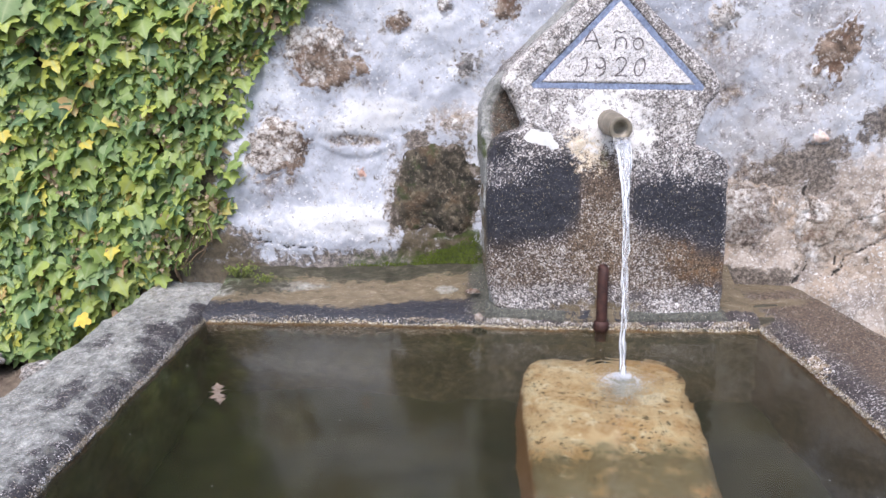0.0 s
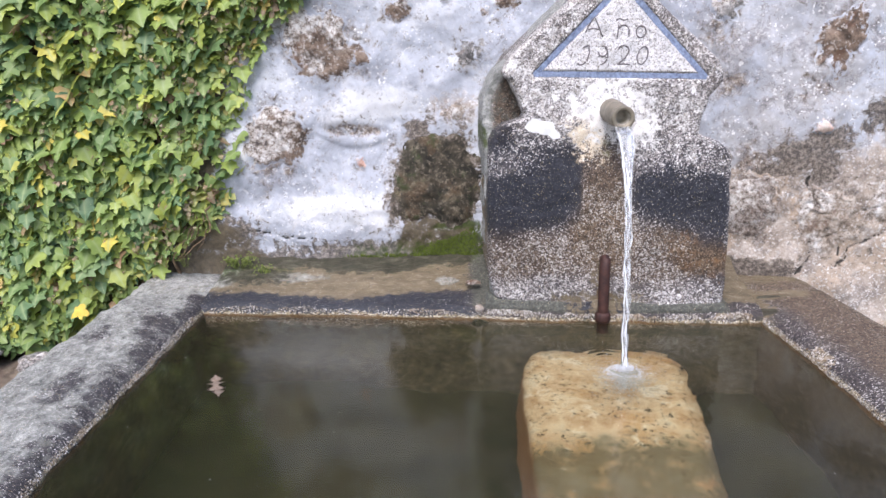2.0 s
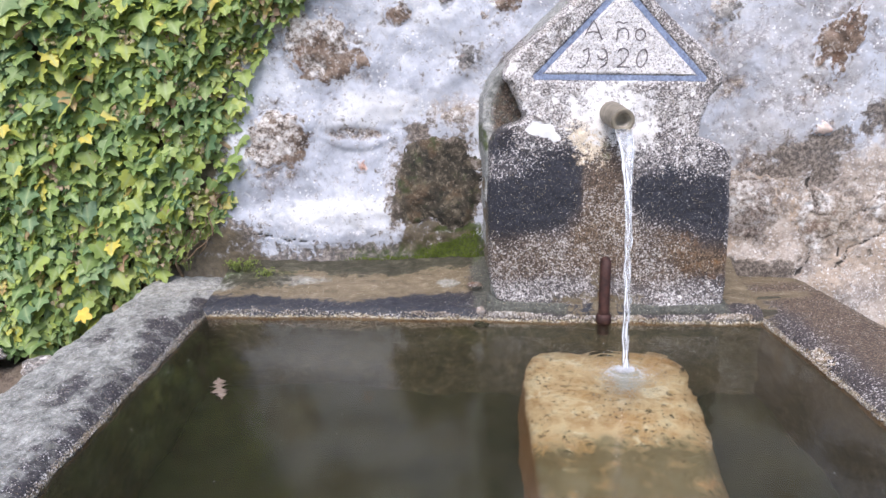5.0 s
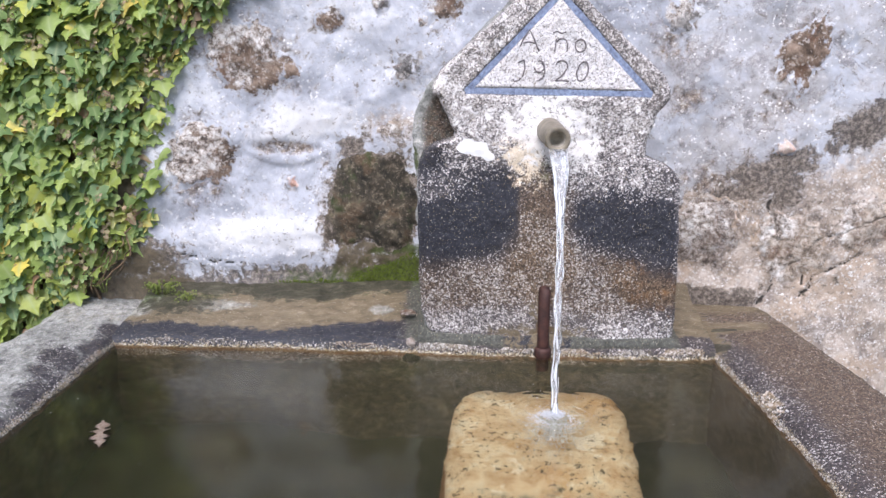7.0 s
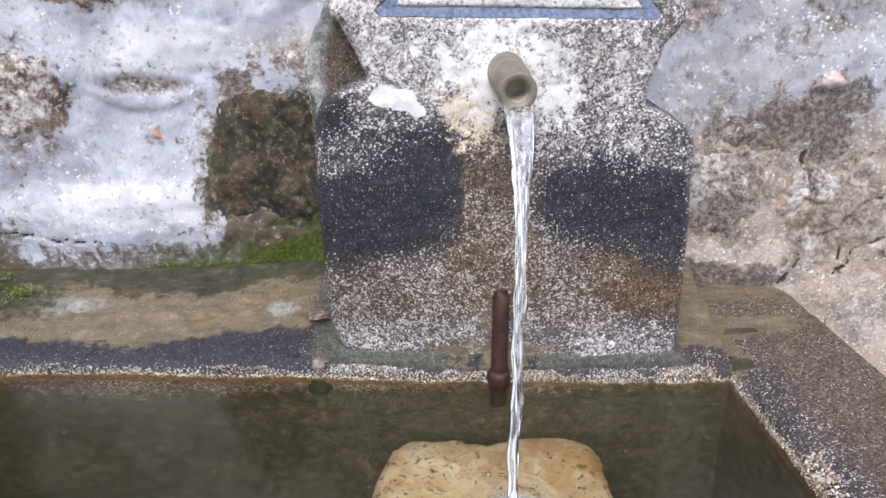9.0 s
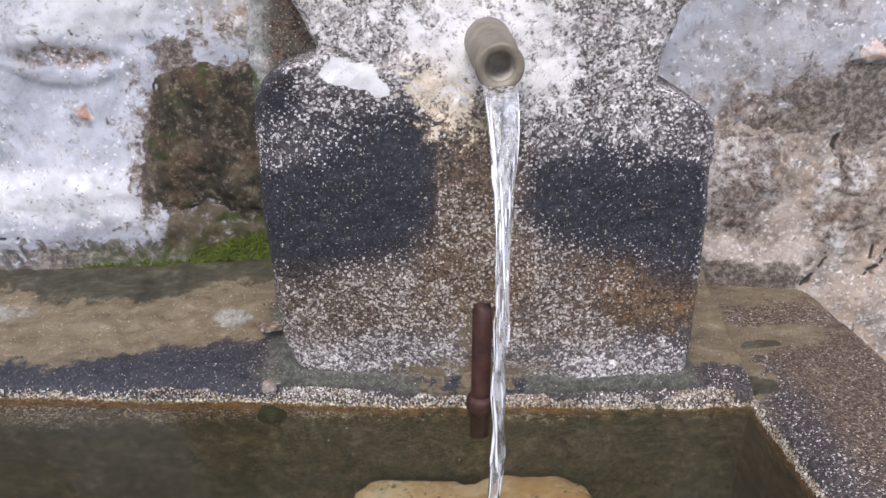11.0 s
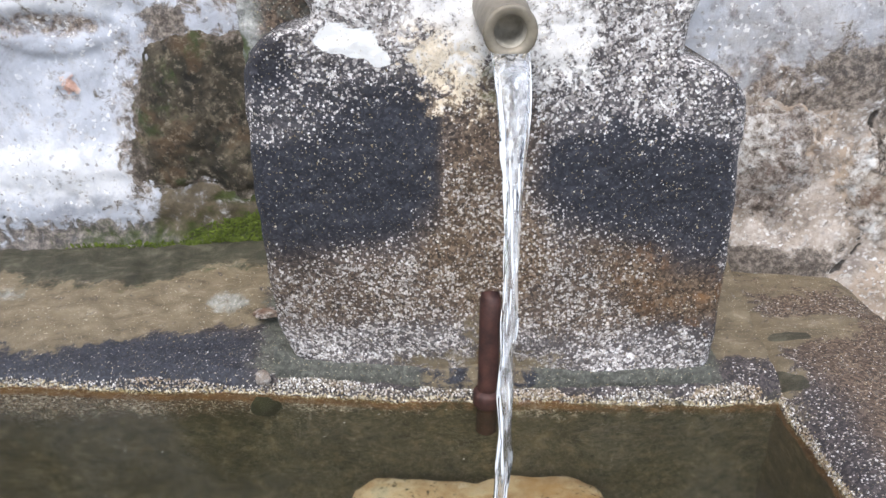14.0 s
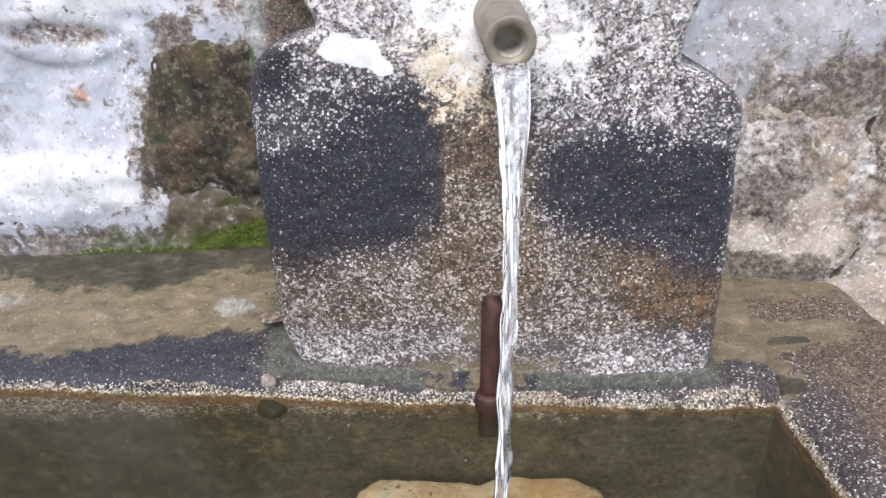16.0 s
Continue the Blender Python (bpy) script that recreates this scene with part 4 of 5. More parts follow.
def build_head():
    head = base("fountain_head", 0.37, 1.85, 0.80, "carved granite fountain head with a gabled top and dark stains", "fountain")
    zs = np.unique(np.concatenate([np.linspace(0.782, 1.535, 230), HEAD_ZL, HEAD_ZR]))
    xl, xr = np.interp(zs, HEAD_ZL, HEAD_L), np.interp(zs, HEAD_ZR, HEAD_R)
    for line in (xl, xr):
        line[1:-1] = 0.25 * line[:-2] + 0.5 * line[1:-1] + 0.25 * line[2:]
        line += 0.0022 * fbm(zs, line, 0, 40, 3, 120)
    # each row: round the left side, across the front, round the right side
    r = 0.016
    ang = np.linspace(0, math.pi / 2, 6)
    mid_u = np.linspace(0, 1, 165)
    X, Y = [], []
    for a, b in zip(xl, xr):
        q = min(r, 0.4 * (b - a))
        lx = np.concatenate([[a + 0.0, a, a], a + q - q * np.cos(ang)])
        ly = np.concatenate([[0.34, 0.2, 0.08], q - q * np.sin(ang)])
        rx = np.concatenate([b - q + q * np.cos(ang[::-1]), [b, b, b]])
        ry = np.concatenate([q - q * np.sin(ang[::-1]), [0.08, 0.2, 0.34]])
        X.append(np.concatenate([lx, a + q + (b - a - 2 * q) * mid_u[1:-1], rx]))
        Y.append(np.concatenate([ly, np.zeros(len(mid_u) - 2), ry]))
    X, Y = np.array(X), np.array(Y)
    Z = np.broadcast_to(zs[:, None], X.shape)
    front = 1 - smooth(0.02, 0.06, Y)
    rough = 0.006 * fbm(X, Z, Y, 14, 4, 121) + 0.0022 * fbm(X, Z, Y, 75, 3, 122)
    groove = np.minimum.reduce([segment_distance(X, Z, TRI[i], TRI[(i + 1) % 3]) for i in range(3)])
    Y2 = face_y(X, Z) + Y + rough * front + 0.007 * (1 - smooth(0.004, 0.0095, groove)) * front
    X2 = X + 0.005 * fbm(Z, Y, X, 18, 3, 123) * (1 - front)
    P = np.stack([X2, Y2, Z], -1)
    masks = head_masks(X, Z)
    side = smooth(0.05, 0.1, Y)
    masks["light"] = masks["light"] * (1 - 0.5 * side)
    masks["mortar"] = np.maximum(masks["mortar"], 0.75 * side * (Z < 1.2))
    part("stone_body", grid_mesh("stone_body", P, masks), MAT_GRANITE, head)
    # the plain back of the stone, with its mortared edge
    zs = np.linspace(0.80, 1.53, 120)
    a = np.interp(zs, [0.8, 0.98, 1.10, 1.255, 1.32, 1.53], [0.112, 0.101, 0.092, 0.089, 0.118, 0.325])
    b = np.interp(zs, [0.8, 1.33, 1.53], [0.59, 0.57, 0.40])
    u = np.concatenate([[0, 0, 0, 0.004, 0.012], np.linspace(0.03, 1, 60)])
    d = np.concatenate([[0.27, 0.1, 0.008, 0.002, 0.0], np.zeros(60)])
    X = a[:, None] + (b - a)[:, None] * u[None, :]
    Z = np.broadcast_to(zs[:, None], X.shape)
    D = np.broadcast_to(d[None, :], X.shape)
    Y = 1.795 + D + 0.016 * fbm(X, Z, D, 16, 4, 125) + 0.006 * fbm(X, Z, D, 60, 3, 133) + 0.004 * blob(X, Z, 0.14, 1.25, 0.045, 0.05, 0, 0.5, 2, 0.2, 126)
    X = X + 0.010 * fbm(Z, D, X, 22, 4, 127)
    edge = 1 - smooth(0.008, 0.022, X - a[:, None])
    part("stone_back", grid_mesh("stone_back", np.stack([X, Y, Z], -1), dict(light=0.22 + 0.3 * fbm(X, Z, 0, 16, 3, 132), brown=0.75 * (1 - edge), grout=0.35 * (1 - edge), ash=np.maximum(0.85 * smooth(0.030, 0.010, X - a[:, None]), 0.8 * smooth(1.30, 1.34, Z)), chalk=0.45 * np.maximum(smooth(0.03, 0.01, X - a[:, None]), smooth(1.30, 1.36, Z)),
                                                                          moss=0.7 * blob(X, Z, 0.09, 1.17, 0.012, 0.03, 0, 0.5, 2, 0.4, 128))), MAT_GRANITE, head, "rough brown back of the stone")
    xs = np.linspace(0.098, 0.640, 190)
    wave = fbm(xs, 0 * xs, 0, 14, 3, 129)
    top = 0.8025 + 0.004 * wave + 0.016 * smooth(0.13, 0.10, xs) + 0.012 * np.exp(-((xs - 0.362) / 0.03) ** 2)
    t = np.linspace(0, 1, 9)[:, None]
    rear = face_y(xs, 0 * xs + 0.80) - 0.002
    front = np.minimum(back_edge(xs) + 0.015 + 0.012 * fbm(xs, 0 * xs, 3, 18, 4, 130), rear - 0.005)
    Y = rear[None, :] * (1 - t) + front[None, :] * t - 0.001 * np.sin(t * math.pi)
    Z = top[None, :] * (1 - t) ** 1.4 + (0.786 + 0.001 * wave)[None, :] * (1 - (1 - t) ** 1.4)
    Y = np.concatenate([Y[:1] + 0.02, Y, Y[-1:] + 0.004])
    Z = np.concatenate([Z[:1] + 0.001, Z, Z[-1:] - 0.02])
    X = np.broadcast_to(xs[None, :], Y.shape)
    Y = Y + 0.0025 * fbm(X, Y, Z, 60, 3, 124)
    part("mortar_fillet", grid_mesh("mortar_fillet", np.stack([X, Y, Z], -1), dict(grout=1.2 * smooth(0.06, 0.085, np.abs(X - 0.350)), mortar=0.65 * smooth(0.12, 0.03, np.abs(X - 0.350)),
                                                                                light=0.12 + 0 * X, damp=0.4 + 0 * X)), MAT_GRANITE, head, "wet grey mortar along the foot of the stone")
    # the painted groove
    bm = bmesh.new()
    for i in range(3):
        a, b = Vector((TRI[i][0], TRI[i][1])), Vector((TRI[(i + 1) % 3][0], TRI[(i + 1) % 3][1]))
        d = (b - a).normalized()
        nrm = Vector((-d.y, d.x))
        prev = None
        for k in range(61):
            p = a - d * 0.004 + (b - a + d * 0.008) * (k / 60)
            w = 0.0060 * (1 + 0.25 * noise.noise((p.x * 60, p.y * 60, i)))
            y = float(face_y(p.x, p.y)) + 0.0028 + 0.006 * float(fbm(p.x, p.y, 0, 14, 4, 121)) + 0.0002 * i
            pair = [bm.verts.new((q.x, y, q.y)) for q in (p - nrm * w, p + nrm * w)]
            if prev:
                bm.faces.new((prev[0], pair[0], pair[1], prev[1]))
            prev = pair
    part("painted_groove", bm, MAT_BLUE, head, "blue painted triangle cut into the stone")
    carve_letters(head)
    return head


def arc(cx, cz, rx, rz, a0, a1, n=16, lean=0.0):
    out = []
    for k in range(n + 1):
        a = radians(a0 + (a1 - a0) * k / n)
        out.append((cx + rx * math.cos(a) + lean * rz * math.sin(a), cz + rz * math.sin(a)))
    return out


def carve_letters(parent):
    """The inscription, cut by a shaky hand: strokes in units of a letter's height, from its lower left."""
    up, side = 0.041, 0.041
    signs = [
        ("letter", 0.293, 1.388, [[(0, 0), (0.27, 0.55), (0.55, 0.98), (0.80, 0.5), (1.02, 0.0)], [(0.24, 0.38), (0.55, 0.44), (0.86, 0.36)]]),
        ("letter", 0.365, 1.387, [[(0, 0.02), (0.06, 0.62)], [(0.06, 0.5)] + arc(0.33, 0.34, 0.27, 0.28, 150, 0, 10) + [(0.60, 0.04)], [(-0.10, 0.86), (0.08, 0.95), (0.30, 0.86), (0.52, 0.93)]]),
        ("letter", 0.405, 1.387, [arc(0.24, 0.30, 0.25, 0.29, 80, 440, 24)]),
        ("digit", 0.290, 1.331, [[(0.12, 0.86), (0.30, 0.96), (0.42, 1.0), (0.44, 0.6), (0.36, 0.22), (0.18, 0.05), (-0.04, 0.0), (-0.10, 0.12)]]),
        ("digit", 0.324, 1.331, [arc(0.30, 0.70, 0.24, 0.26, 190, 470, 18), arc(0.12, 0.50, 0.44, 0.48, 50, -80, 14)]),
        ("digit", 0.368, 1.331, [arc(0.28, 0.72, 0.28, 0.26, 165, -30, 14) + [(0.40, 0.36), (0.02, 0.03)], [(0.02, 0.03), (0.3, 0.06), (0.66, 0.02)]]),
        ("digit", 0.408, 1.332, [arc(0.32, 0.46, 0.26, 0.45, 100, 460, 26, 0.18)]),
    ]
    for i, (name, x, z, strokes) in enumerate(signs):
        bm = bmesh.new()
        for line in strokes:
            pts = []
            for (u0, v0), (u1, v1) in zip(line, line[1:] + line[-1:]):
                for q in (0.0, 0.5):
                    px, pz = x + side * (u0 + (u1 - u0) * q), z + up * (v0 + (v1 - v0) * q)
                    px += 0.0007 * noise.noise((px * 150, pz * 150, i))
                    y = float(face_y(px, pz)) + 0.006 * float(fbm(px, pz, 0, 14, 4, 121)) + 0.0022 * float(fbm(px, pz, 0, 75, 3, 122)) + 0.0005
                    pts.append((px, y, pz))
            pts = [q for k, q in enumerate(pts) if k == 0 or (Vector(q) - Vector(pts[k - 1])).length > 1e-5]
            tube(bm, pts, [0.0017 * (1 + 0.3 * noise.noise((q[0] * 130, q[2] * 130, 7 + i))) for q in pts], 7)
        part(name, bm, MAT_INK, parent)


head = build_head()


# ---------------------------------------------------------------- trough
def sweep(name, line, prof, masks, parent, label="", seed=0, rough=0.004):
    """A rim: a cross-section (offset across, height) carried along a line of points; masks(u, v, x, y, z)."""
    L, Q = np.array(line, float), np.array(prof, float)
    t = np.linspace(0, 1, max(8, int(np.hypot(*(L[-1] - L[0])) / 0.006)))
    A = np.stack([np.interp(t, np.linspace(0, 1, len(L)), L[:, i]) for i in (0, 1)], -1)
    d = (L[-1] - L[0]) / np.hypot(*(L[-1] - L[0]))
    nrm = np.array([-d[1], d[0]])
    seg = np.concatenate([[0], np.cumsum(np.hypot(*np.diff(Q, axis=0).T))])
    s = np.arange(0, seg[-1], 0.005)
    off, h = np.interp(s, seg, Q[:, 0]), np.interp(s, seg, Q[:, 1])
    for arr in (off, h):
        arr[1:-1] = 0.25 * arr[:-2] + 0.5 * arr[1:-1] + 0.25 * arr[2:]
        arr[1:-1] = 0.25 * arr[:-2] + 0.5 * arr[1:-1] + 0.25 * arr[2:]
    X = A[:, 0:1] + nrm[0] * off[None, :]
    Y = A[:, 1:2] + nrm[1] * off[None, :]
    Z = np.broadcast_to(h[None, :], X.shape)
    k = rough * fbm(X, Y, Z, 12, 4, seed) + 0.45 * rough * fbm(X, Y, Z, 55, 3, seed + 3)
    g = 0.8 * rough * fbm(X, Y, Z, 16, 3, seed + 7)
    P = np.stack([X + nrm[0] * g, Y + nrm[1] * g, Z + k], -1)
    return part(name, grid_mesh(name, P, masks(X, Y, Z, off[None, :])), MAT_GRANITE, parent, label)


def build_trough():
    trough = base("water_trough", 0.08, 1.2, 0.0, "old granite water trough brim-full of murky water", "trough")
    floor = 0.34

    def left_masks(X, Y, Z, off):
        cloud = fbm(X, Y, 0, 12, 4, 131)
        fine = fbm(X, Y, 0, 34, 4, 133, 0.65)
        near = 1 - smooth(0.018, 0.060, off + 0.035 * cloud + 0.012 * fine)          # worn dark strip along the water
        worn = np.maximum.reduce([0.8 * near, 0.9 * blob(X, Y, -0.615, 1.62, 0.05, 0.11, 20, 0.6, 2, 0.6, 201), 0.7 * blob(X, Y, -0.71, 1.55, 0.028, 0.055, 0, 0.6, 2, 0.7, 202),
                                  0.6 * blob(X, Y, -0.66, 1.30, 0.03, 0.09, 0, 0.7, 2, 0.7, 203)])
        cement = blob(X, Y, -0.66, 1.93, 0.13, 0.085, -8, 0.3, 2.4, 0.35, 134)
        worn = worn * (1 - cement)
        return dict(light=0.36 + 0.25 * fine - 0.18 * worn, brown=0.12 + 0 * X, ash=np.maximum(0.95 - 0.95 * worn + 0.55 * fine, 0), chalk=0.05 * (1 - worn) + 0.62 * cement,
                    scum=0.75 * (1 - smooth(0.768, 0.774, Z)) * smooth(0.760, 0.766, Z), damp=0.4 * near, mortar=0.55 * cement * smooth(0.0, 0.4, cloud + 0.2),
                    rust=0.6 * (1 - smooth(0.757, 0.764, Z)), algae_murk=np.maximum(1.2 * (1 - smooth(0.735, 0.757, Z)), 0.28 * near * smooth(0.0, 0.3, fine)))

    def right_masks(X, Y, Z, off):
        cloud = fbm(X, Y, 0, 12, 4, 135)
        near = 1 - smooth(0.02, 0.09, off + 0.03 * cloud)
        tan = np.maximum(blob(X, Y, 0.70, 1.87, 0.06, 0.20, 0, 0.25, 3, 0.25, 136), blob(X, Y, 0.80, 1.835, 0.085, 0.035, 10, 0.4, 2, 0.35, 137))
        tan = np.maximum(tan, 0.8 * smooth(1.90, 1.97, Y + 0.03 * cloud))
        return dict(light=0.18 + 0.18 * near + 0.2 * cloud, brown=0.78 * (1 - 0.7 * near), ash=0.06 * (1 - near), mortar=tan, damp=0.15 + 0.2 * near,
                    scum=0.85 * (1 - smooth(0.768, 0.774, Z)) * smooth(0.760, 0.766, Z), rust=0.95 * (1 - smooth(0.756, 0.768, Z)), algae_murk=1.7 * (1 - smooth(0.728, 0.757, Z)),
                    soot=np.maximum(1.4 * blob(X, Y, 0.735, 1.725, 0.014, 0.026, 40, 0.3, 2, 0.3, 138), 1.5 * blob(X, Y, 0.778, 1.817, 0.028, 0.0085, 3, 0.25, 4, 0.2, 139)))
    out = [(0.0, floor), (0.0, 0.755), (0.004, 0.770), (0.016, 0.781), (0.04, RIM), (0.20, RIM + 0.004), (0.225, RIM - 0.004), (0.232, 0.77), (0.235, -0.02)]
    sweep("side_rim", [(X0, YF - 0.2), (X0 - 0.005, 1.3), (X0 + 0.008, 2.06)], [(o * 0.93, h) for o, h in out], left_masks, trough, "pale weathered granite rim", 140, 0.010)
    sweep("side_rim", [(X1 - 0.012, 2.06), (X1 + 0.012, 1.45), (X1 - 0.03, YF - 0.2)], out, right_masks, trough, "grey-brown flecked granite rim", 150, 0.005)
    sweep("front_rim", [(X1, YF), (X0, YF)], out, left_masks, trough, "", 160)

    def back_masks(X, Y, Z, off):
        cloud = fbm(X, Y, 0, 9, 3, 171)
        w = off + 0.03 * cloud
        left = 1 - smooth(0.04, 0.10, X)
        dark = (1 - smooth(0.06, 0.10, w)) * left
        w = w + 0.018 * fbm(X, Y, 0, 30, 4, 177) + 0.03 * fbm(X, Y, 0, 5, 2, 178) - 0.025 * smooth(-0.15, 0.02, X)
        tan = np.maximum(smooth(0.050, 0.088, w), smooth(0.012, 0.03, w) * smooth(0.640, 0.655, X))
        light = 0.05 * dark + (1 - dark) * 0.24 + (0.42 - 0.28 * dark) * fbm(X, Y, 0, 24, 3, 172)
        grit = smooth(0.764, 0.768, Z) * (1 - smooth(0.771, 0.776, Z))
        wet = 1 - smooth(0.752, 0.762, Z)
        # the coat thickens with depth, painting in how turbid water swallows light
        return dict(light=light + 0.22 * grit * left + 0.40 * wet, brown=np.maximum(0.25 * (1 - dark), 0.9 * wet), mortar=1.0 * tan * np.maximum(left, X > 0.645),
                    grout=np.maximum((1 - left) * smooth(0.013, 0.022, off + 0.012 * cloud) * (X < 0.66), 0.0), scum=0.8 * (1 - smooth(0.766, 0.772, Z)) * smooth(0.757, 0.763, Z),
                    rust=0.9 * (1 - smooth(0.758, 0.766, Z)) * smooth(0.735, 0.752, Z), algae_murk=1.25 * (1 - smooth(0.63, 0.752, Z + 0.03 * cloud - 0.05 * smooth(0.0, 0.3, X))),
                    soot=np.maximum(1.15 * smooth(0.185, 0.235, w) * left, 0.62 * blob(X, Y, -0.47, 1.93, 0.11, 0.055, 0, 0.6, 2, 0.5, 179)),
                    moss=0.48 * smooth(0.17, 0.24, w) * smooth(-0.5, -0.35, X) * (1 - smooth(0.08, 0.12, X)) + 0.7 * blob(X, Y, -0.5, 1.96, 0.10, 0.05, 0, 0.6, 2, 0.5, 173),
                    ash=1.0 * blob(X, Y, -0.58, 1.94, 0.07, 0.07, 0, 0.3, 3, 0.3, 176) + 0.7 * blob(X, Y, 0.01, 1.90, 0.03, 0.02, 0, 0.4, 2, 0.4, 174) + 0.6 * blob(X, Y, -0.37, 1.93, 0.08, 0.025, 0, 0.5, 2, 0.5, 175), damp=0.5 * dark + 0.25)
    back = [(0.0, floor), (0.0, 0.752), (0.003, 0.768), (0.010, 0.778), (0.028, 0.786), (0.06, 0.792), (0.13, 0.803), (0.22, 0.822), (0.29, 0.842), (0.33, 0.845)]
    sweep("back_rim", [(q, back_edge(q)) for q in np.linspace(X0 - 0.01, X1 + 0.01, 41)], back, back_masks, trough, "dark granite back edge with tan mortar ledge", 170, 0.009)
    # gravel standing proud where the cement has washed out of the edge
    rng = np.random.default_rng(44)
    for count, xa, xb, ya, yb, za, big in ((1700, X0 + 0.02, 0.10, 0.0005, 0.0045, 0.767, 0.0012), (5200, 0.10, 0.70, 0.0005, 0.019, 0.769, 0.0014)):
        x = rng.uniform(xa, xb, count)
        f = rng.random(count)
        keep = fbm(x, 0 * x, 2, 22, 3, 181) > -0.25 + 0.9 * (f - 0.35)
        x, f = x[keep], f[keep]
        y, z = back_edge(x) + ya + (yb - ya) * f, za + 0.0145 * np.sqrt(f) + rng.normal(0, 0.0005, len(x))
        q = big * rng.uniform(0.5, 1.25, len(x))
        items = [((x[i], y[i], z[i]), float(rng.uniform(0, 3)), float(rng.uniform(0, 3)), (1.25 * q[i], 0.9 * q[i], 0.8 * q[i])) for i in range(len(x))]
        tagged(part("gravel", beads("gravel", items), MAT_GRAVEL, trough, "pale washed gravel along the edge"), kind="stuff")
    count = 1500
    y, f = rng.uniform(0.75, 1.72, count), rng.random(count)
    for sgn, line in ((-1, X0 - 0.001), (1, X1 + 0.004)):
        x = line + sgn * (0.001 + 0.006 * f) + 0.004 * fbm(y, 0 * y, sgn, 12, 3, 182)
        q = 0.0012 * rng.uniform(0.5, 1.2, count)
        items = [((x[i], y[i], 0.767 + 0.009 * f[i]), float(rng.uniform(0, 3)), float(rng.uniform(0, 3)), (1.25 * q[i], 0.9 * q[i], 0.8 * q[i])) for i in range(count)]
        tagged(part("gravel", beads("gravel", items), MAT_GRAVEL, trough, "pale washed gravel along the edge"), kind="stuff")
    y, f = rng.normal(1.455, 0.020, 260), rng.random(260)
    q = 0.0024 * rng.uniform(0.4, 1.3, 260)
    items = [((X1 + 0.012 + 0.020 * f[i], y[i], 0.774 + 0.014 * f[i]), float(rng.uniform(0, 3)), float(rng.uniform(0, 3)), (1.25 * q[i], 0.9 * q[i], 0.7 * q[i])) for i in range(260)]
    tagged(part("broken_edge", beads("broken_edge", items), MAT_GRAVEL, trough, "crumbled pale patch in the side rim"), kind="stuff")
    bm = bmesh.new()
    lump(bm, 0.083, 1.744, 0.733, 0.020, 0.016, 0.022, 8, 0.3)
    part("knob", bm, MAT_SILT, trough, "dark rusted stub under the water line")
    # basin floor
    xs, ys = np.linspace(X0 - 0.04, X1 + 0.04, 60), np.linspace(YF - 0.04, 1.84, 60)
    X, Y = np.meshgrid(xs, ys)
    P = np.stack([X, Y, floor + 0.03 + 0.05 * fbm(X, Y, 0, 4, 4, 180)], -1)
    part("basin_floor", grid_mesh("basin_floor", P), MAT_SILT, trough, "silt and green algae on the trough bottom")
    return trough


trough = build_trough()


def build_slab():
    """The stone that stands in the water under the spout."""
    n, m = 40, 44
    u, v = np.meshgrid(np.linspace(-1.35, 1.35, n), np.linspace(-1.35, 1.35, m))
    r = np.maximum(np.abs(u), np.abs(v))
    cu, cv = np.clip(u, -1, 1), np.clip(v, -1, 1)
    xc = 0.350 - 0.030 * (1 - cv)
    x = xc + cu * (0.183 - 0.0195 * (1 - cv) + 0.007 * fbm(cu, cv, 0, 5, 4, 190, 0.65))
    y = 1.343 + cv * (0.364 + 0.016 * fbm(cu, cv, 0, 3, 4, 191))
    x = x + 0.035 * np.clip(u + 1, -1, 0)                     # the worn flank slopes out
    corner = 0.034 * (np.abs(cu) * np.abs(cv)) ** 5
    x = x - np.sign(cu) * corner
    y = y - np.sign(cv) * corner
    z = 0.622 + 0.010 * fbm(x, y, 0, 8, 4, 192) - 0.02 * smooth(0.8, 1.0, r) - 0.05 * smooth(1.4, 1.0, y) - 0.55 * np.clip(r - 1, 0, 1)
    P = np.stack([x, y, z], -1)
    n2 = Nodes("waterworn_stone")
    a = n2.noise(20, 9, 0.72)
    col = n2.ramp(a, [(0.36, (0.46, 0.30, 0.17)), (0.48, (0.62, 0.47, 0.32)), (0.57, (0.72, 0.59, 0.44)), (0.68, (0.86, 0.78, 0.66))])
    col = n2.mix(n2.step(n2.noise(9, 5, 0.6, 0.4), 0.52, 0.64, 0, 0.65), col, (0.50, 0.29, 0.12))
    col = n2.mix(n2.step(n2.noise(13, 6, 0.65, 0.5), 0.57, 0.64, 0, 0.7), col, (0.86, 0.80, 0.70))
    col = n2.mix(n2.m("MULTIPLY", n2.step(n2.noise(100, 5, 0.68), 0.57, 0.60, 0, 0.92), n2.step(n2.noise(14, 3), 0.38, 0.52)), col, (0.06, 0.05, 0.03))
    # darker olive-grey towards the stone's near end
    col = n2.mix(n2.step(n2.m("ADD", n2.attr("silt"), n2.m("MULTIPLY", n2.m("SUBTRACT", a, 0.5), 2.5)), 0.15, 0.85, 0, 0.9), col, (0.12, 0.105, 0.06))
    col = n2.mix(n2.step(n2.attr("flank"), 0.2, 0.9, 0, 0.92), col, (0.22, 0.105, 0.03))
    mat = n2.done(col, 0.8, [(a, 0.5, 0.006)])
    me = grid_mesh("submerged_stone", P, dict(silt=0.8 * smooth(1.35, 1.23, y), flank=smooth(0.90, 1.12, r)))
    tagged(part("submerged_stone", me, mat), "submerged tan stone block under the falling water", "stone block")


build_slab()


# ---------------------------------------------------------------- water
HIT = (0.345, 1.425)             # where the stream meets the pool


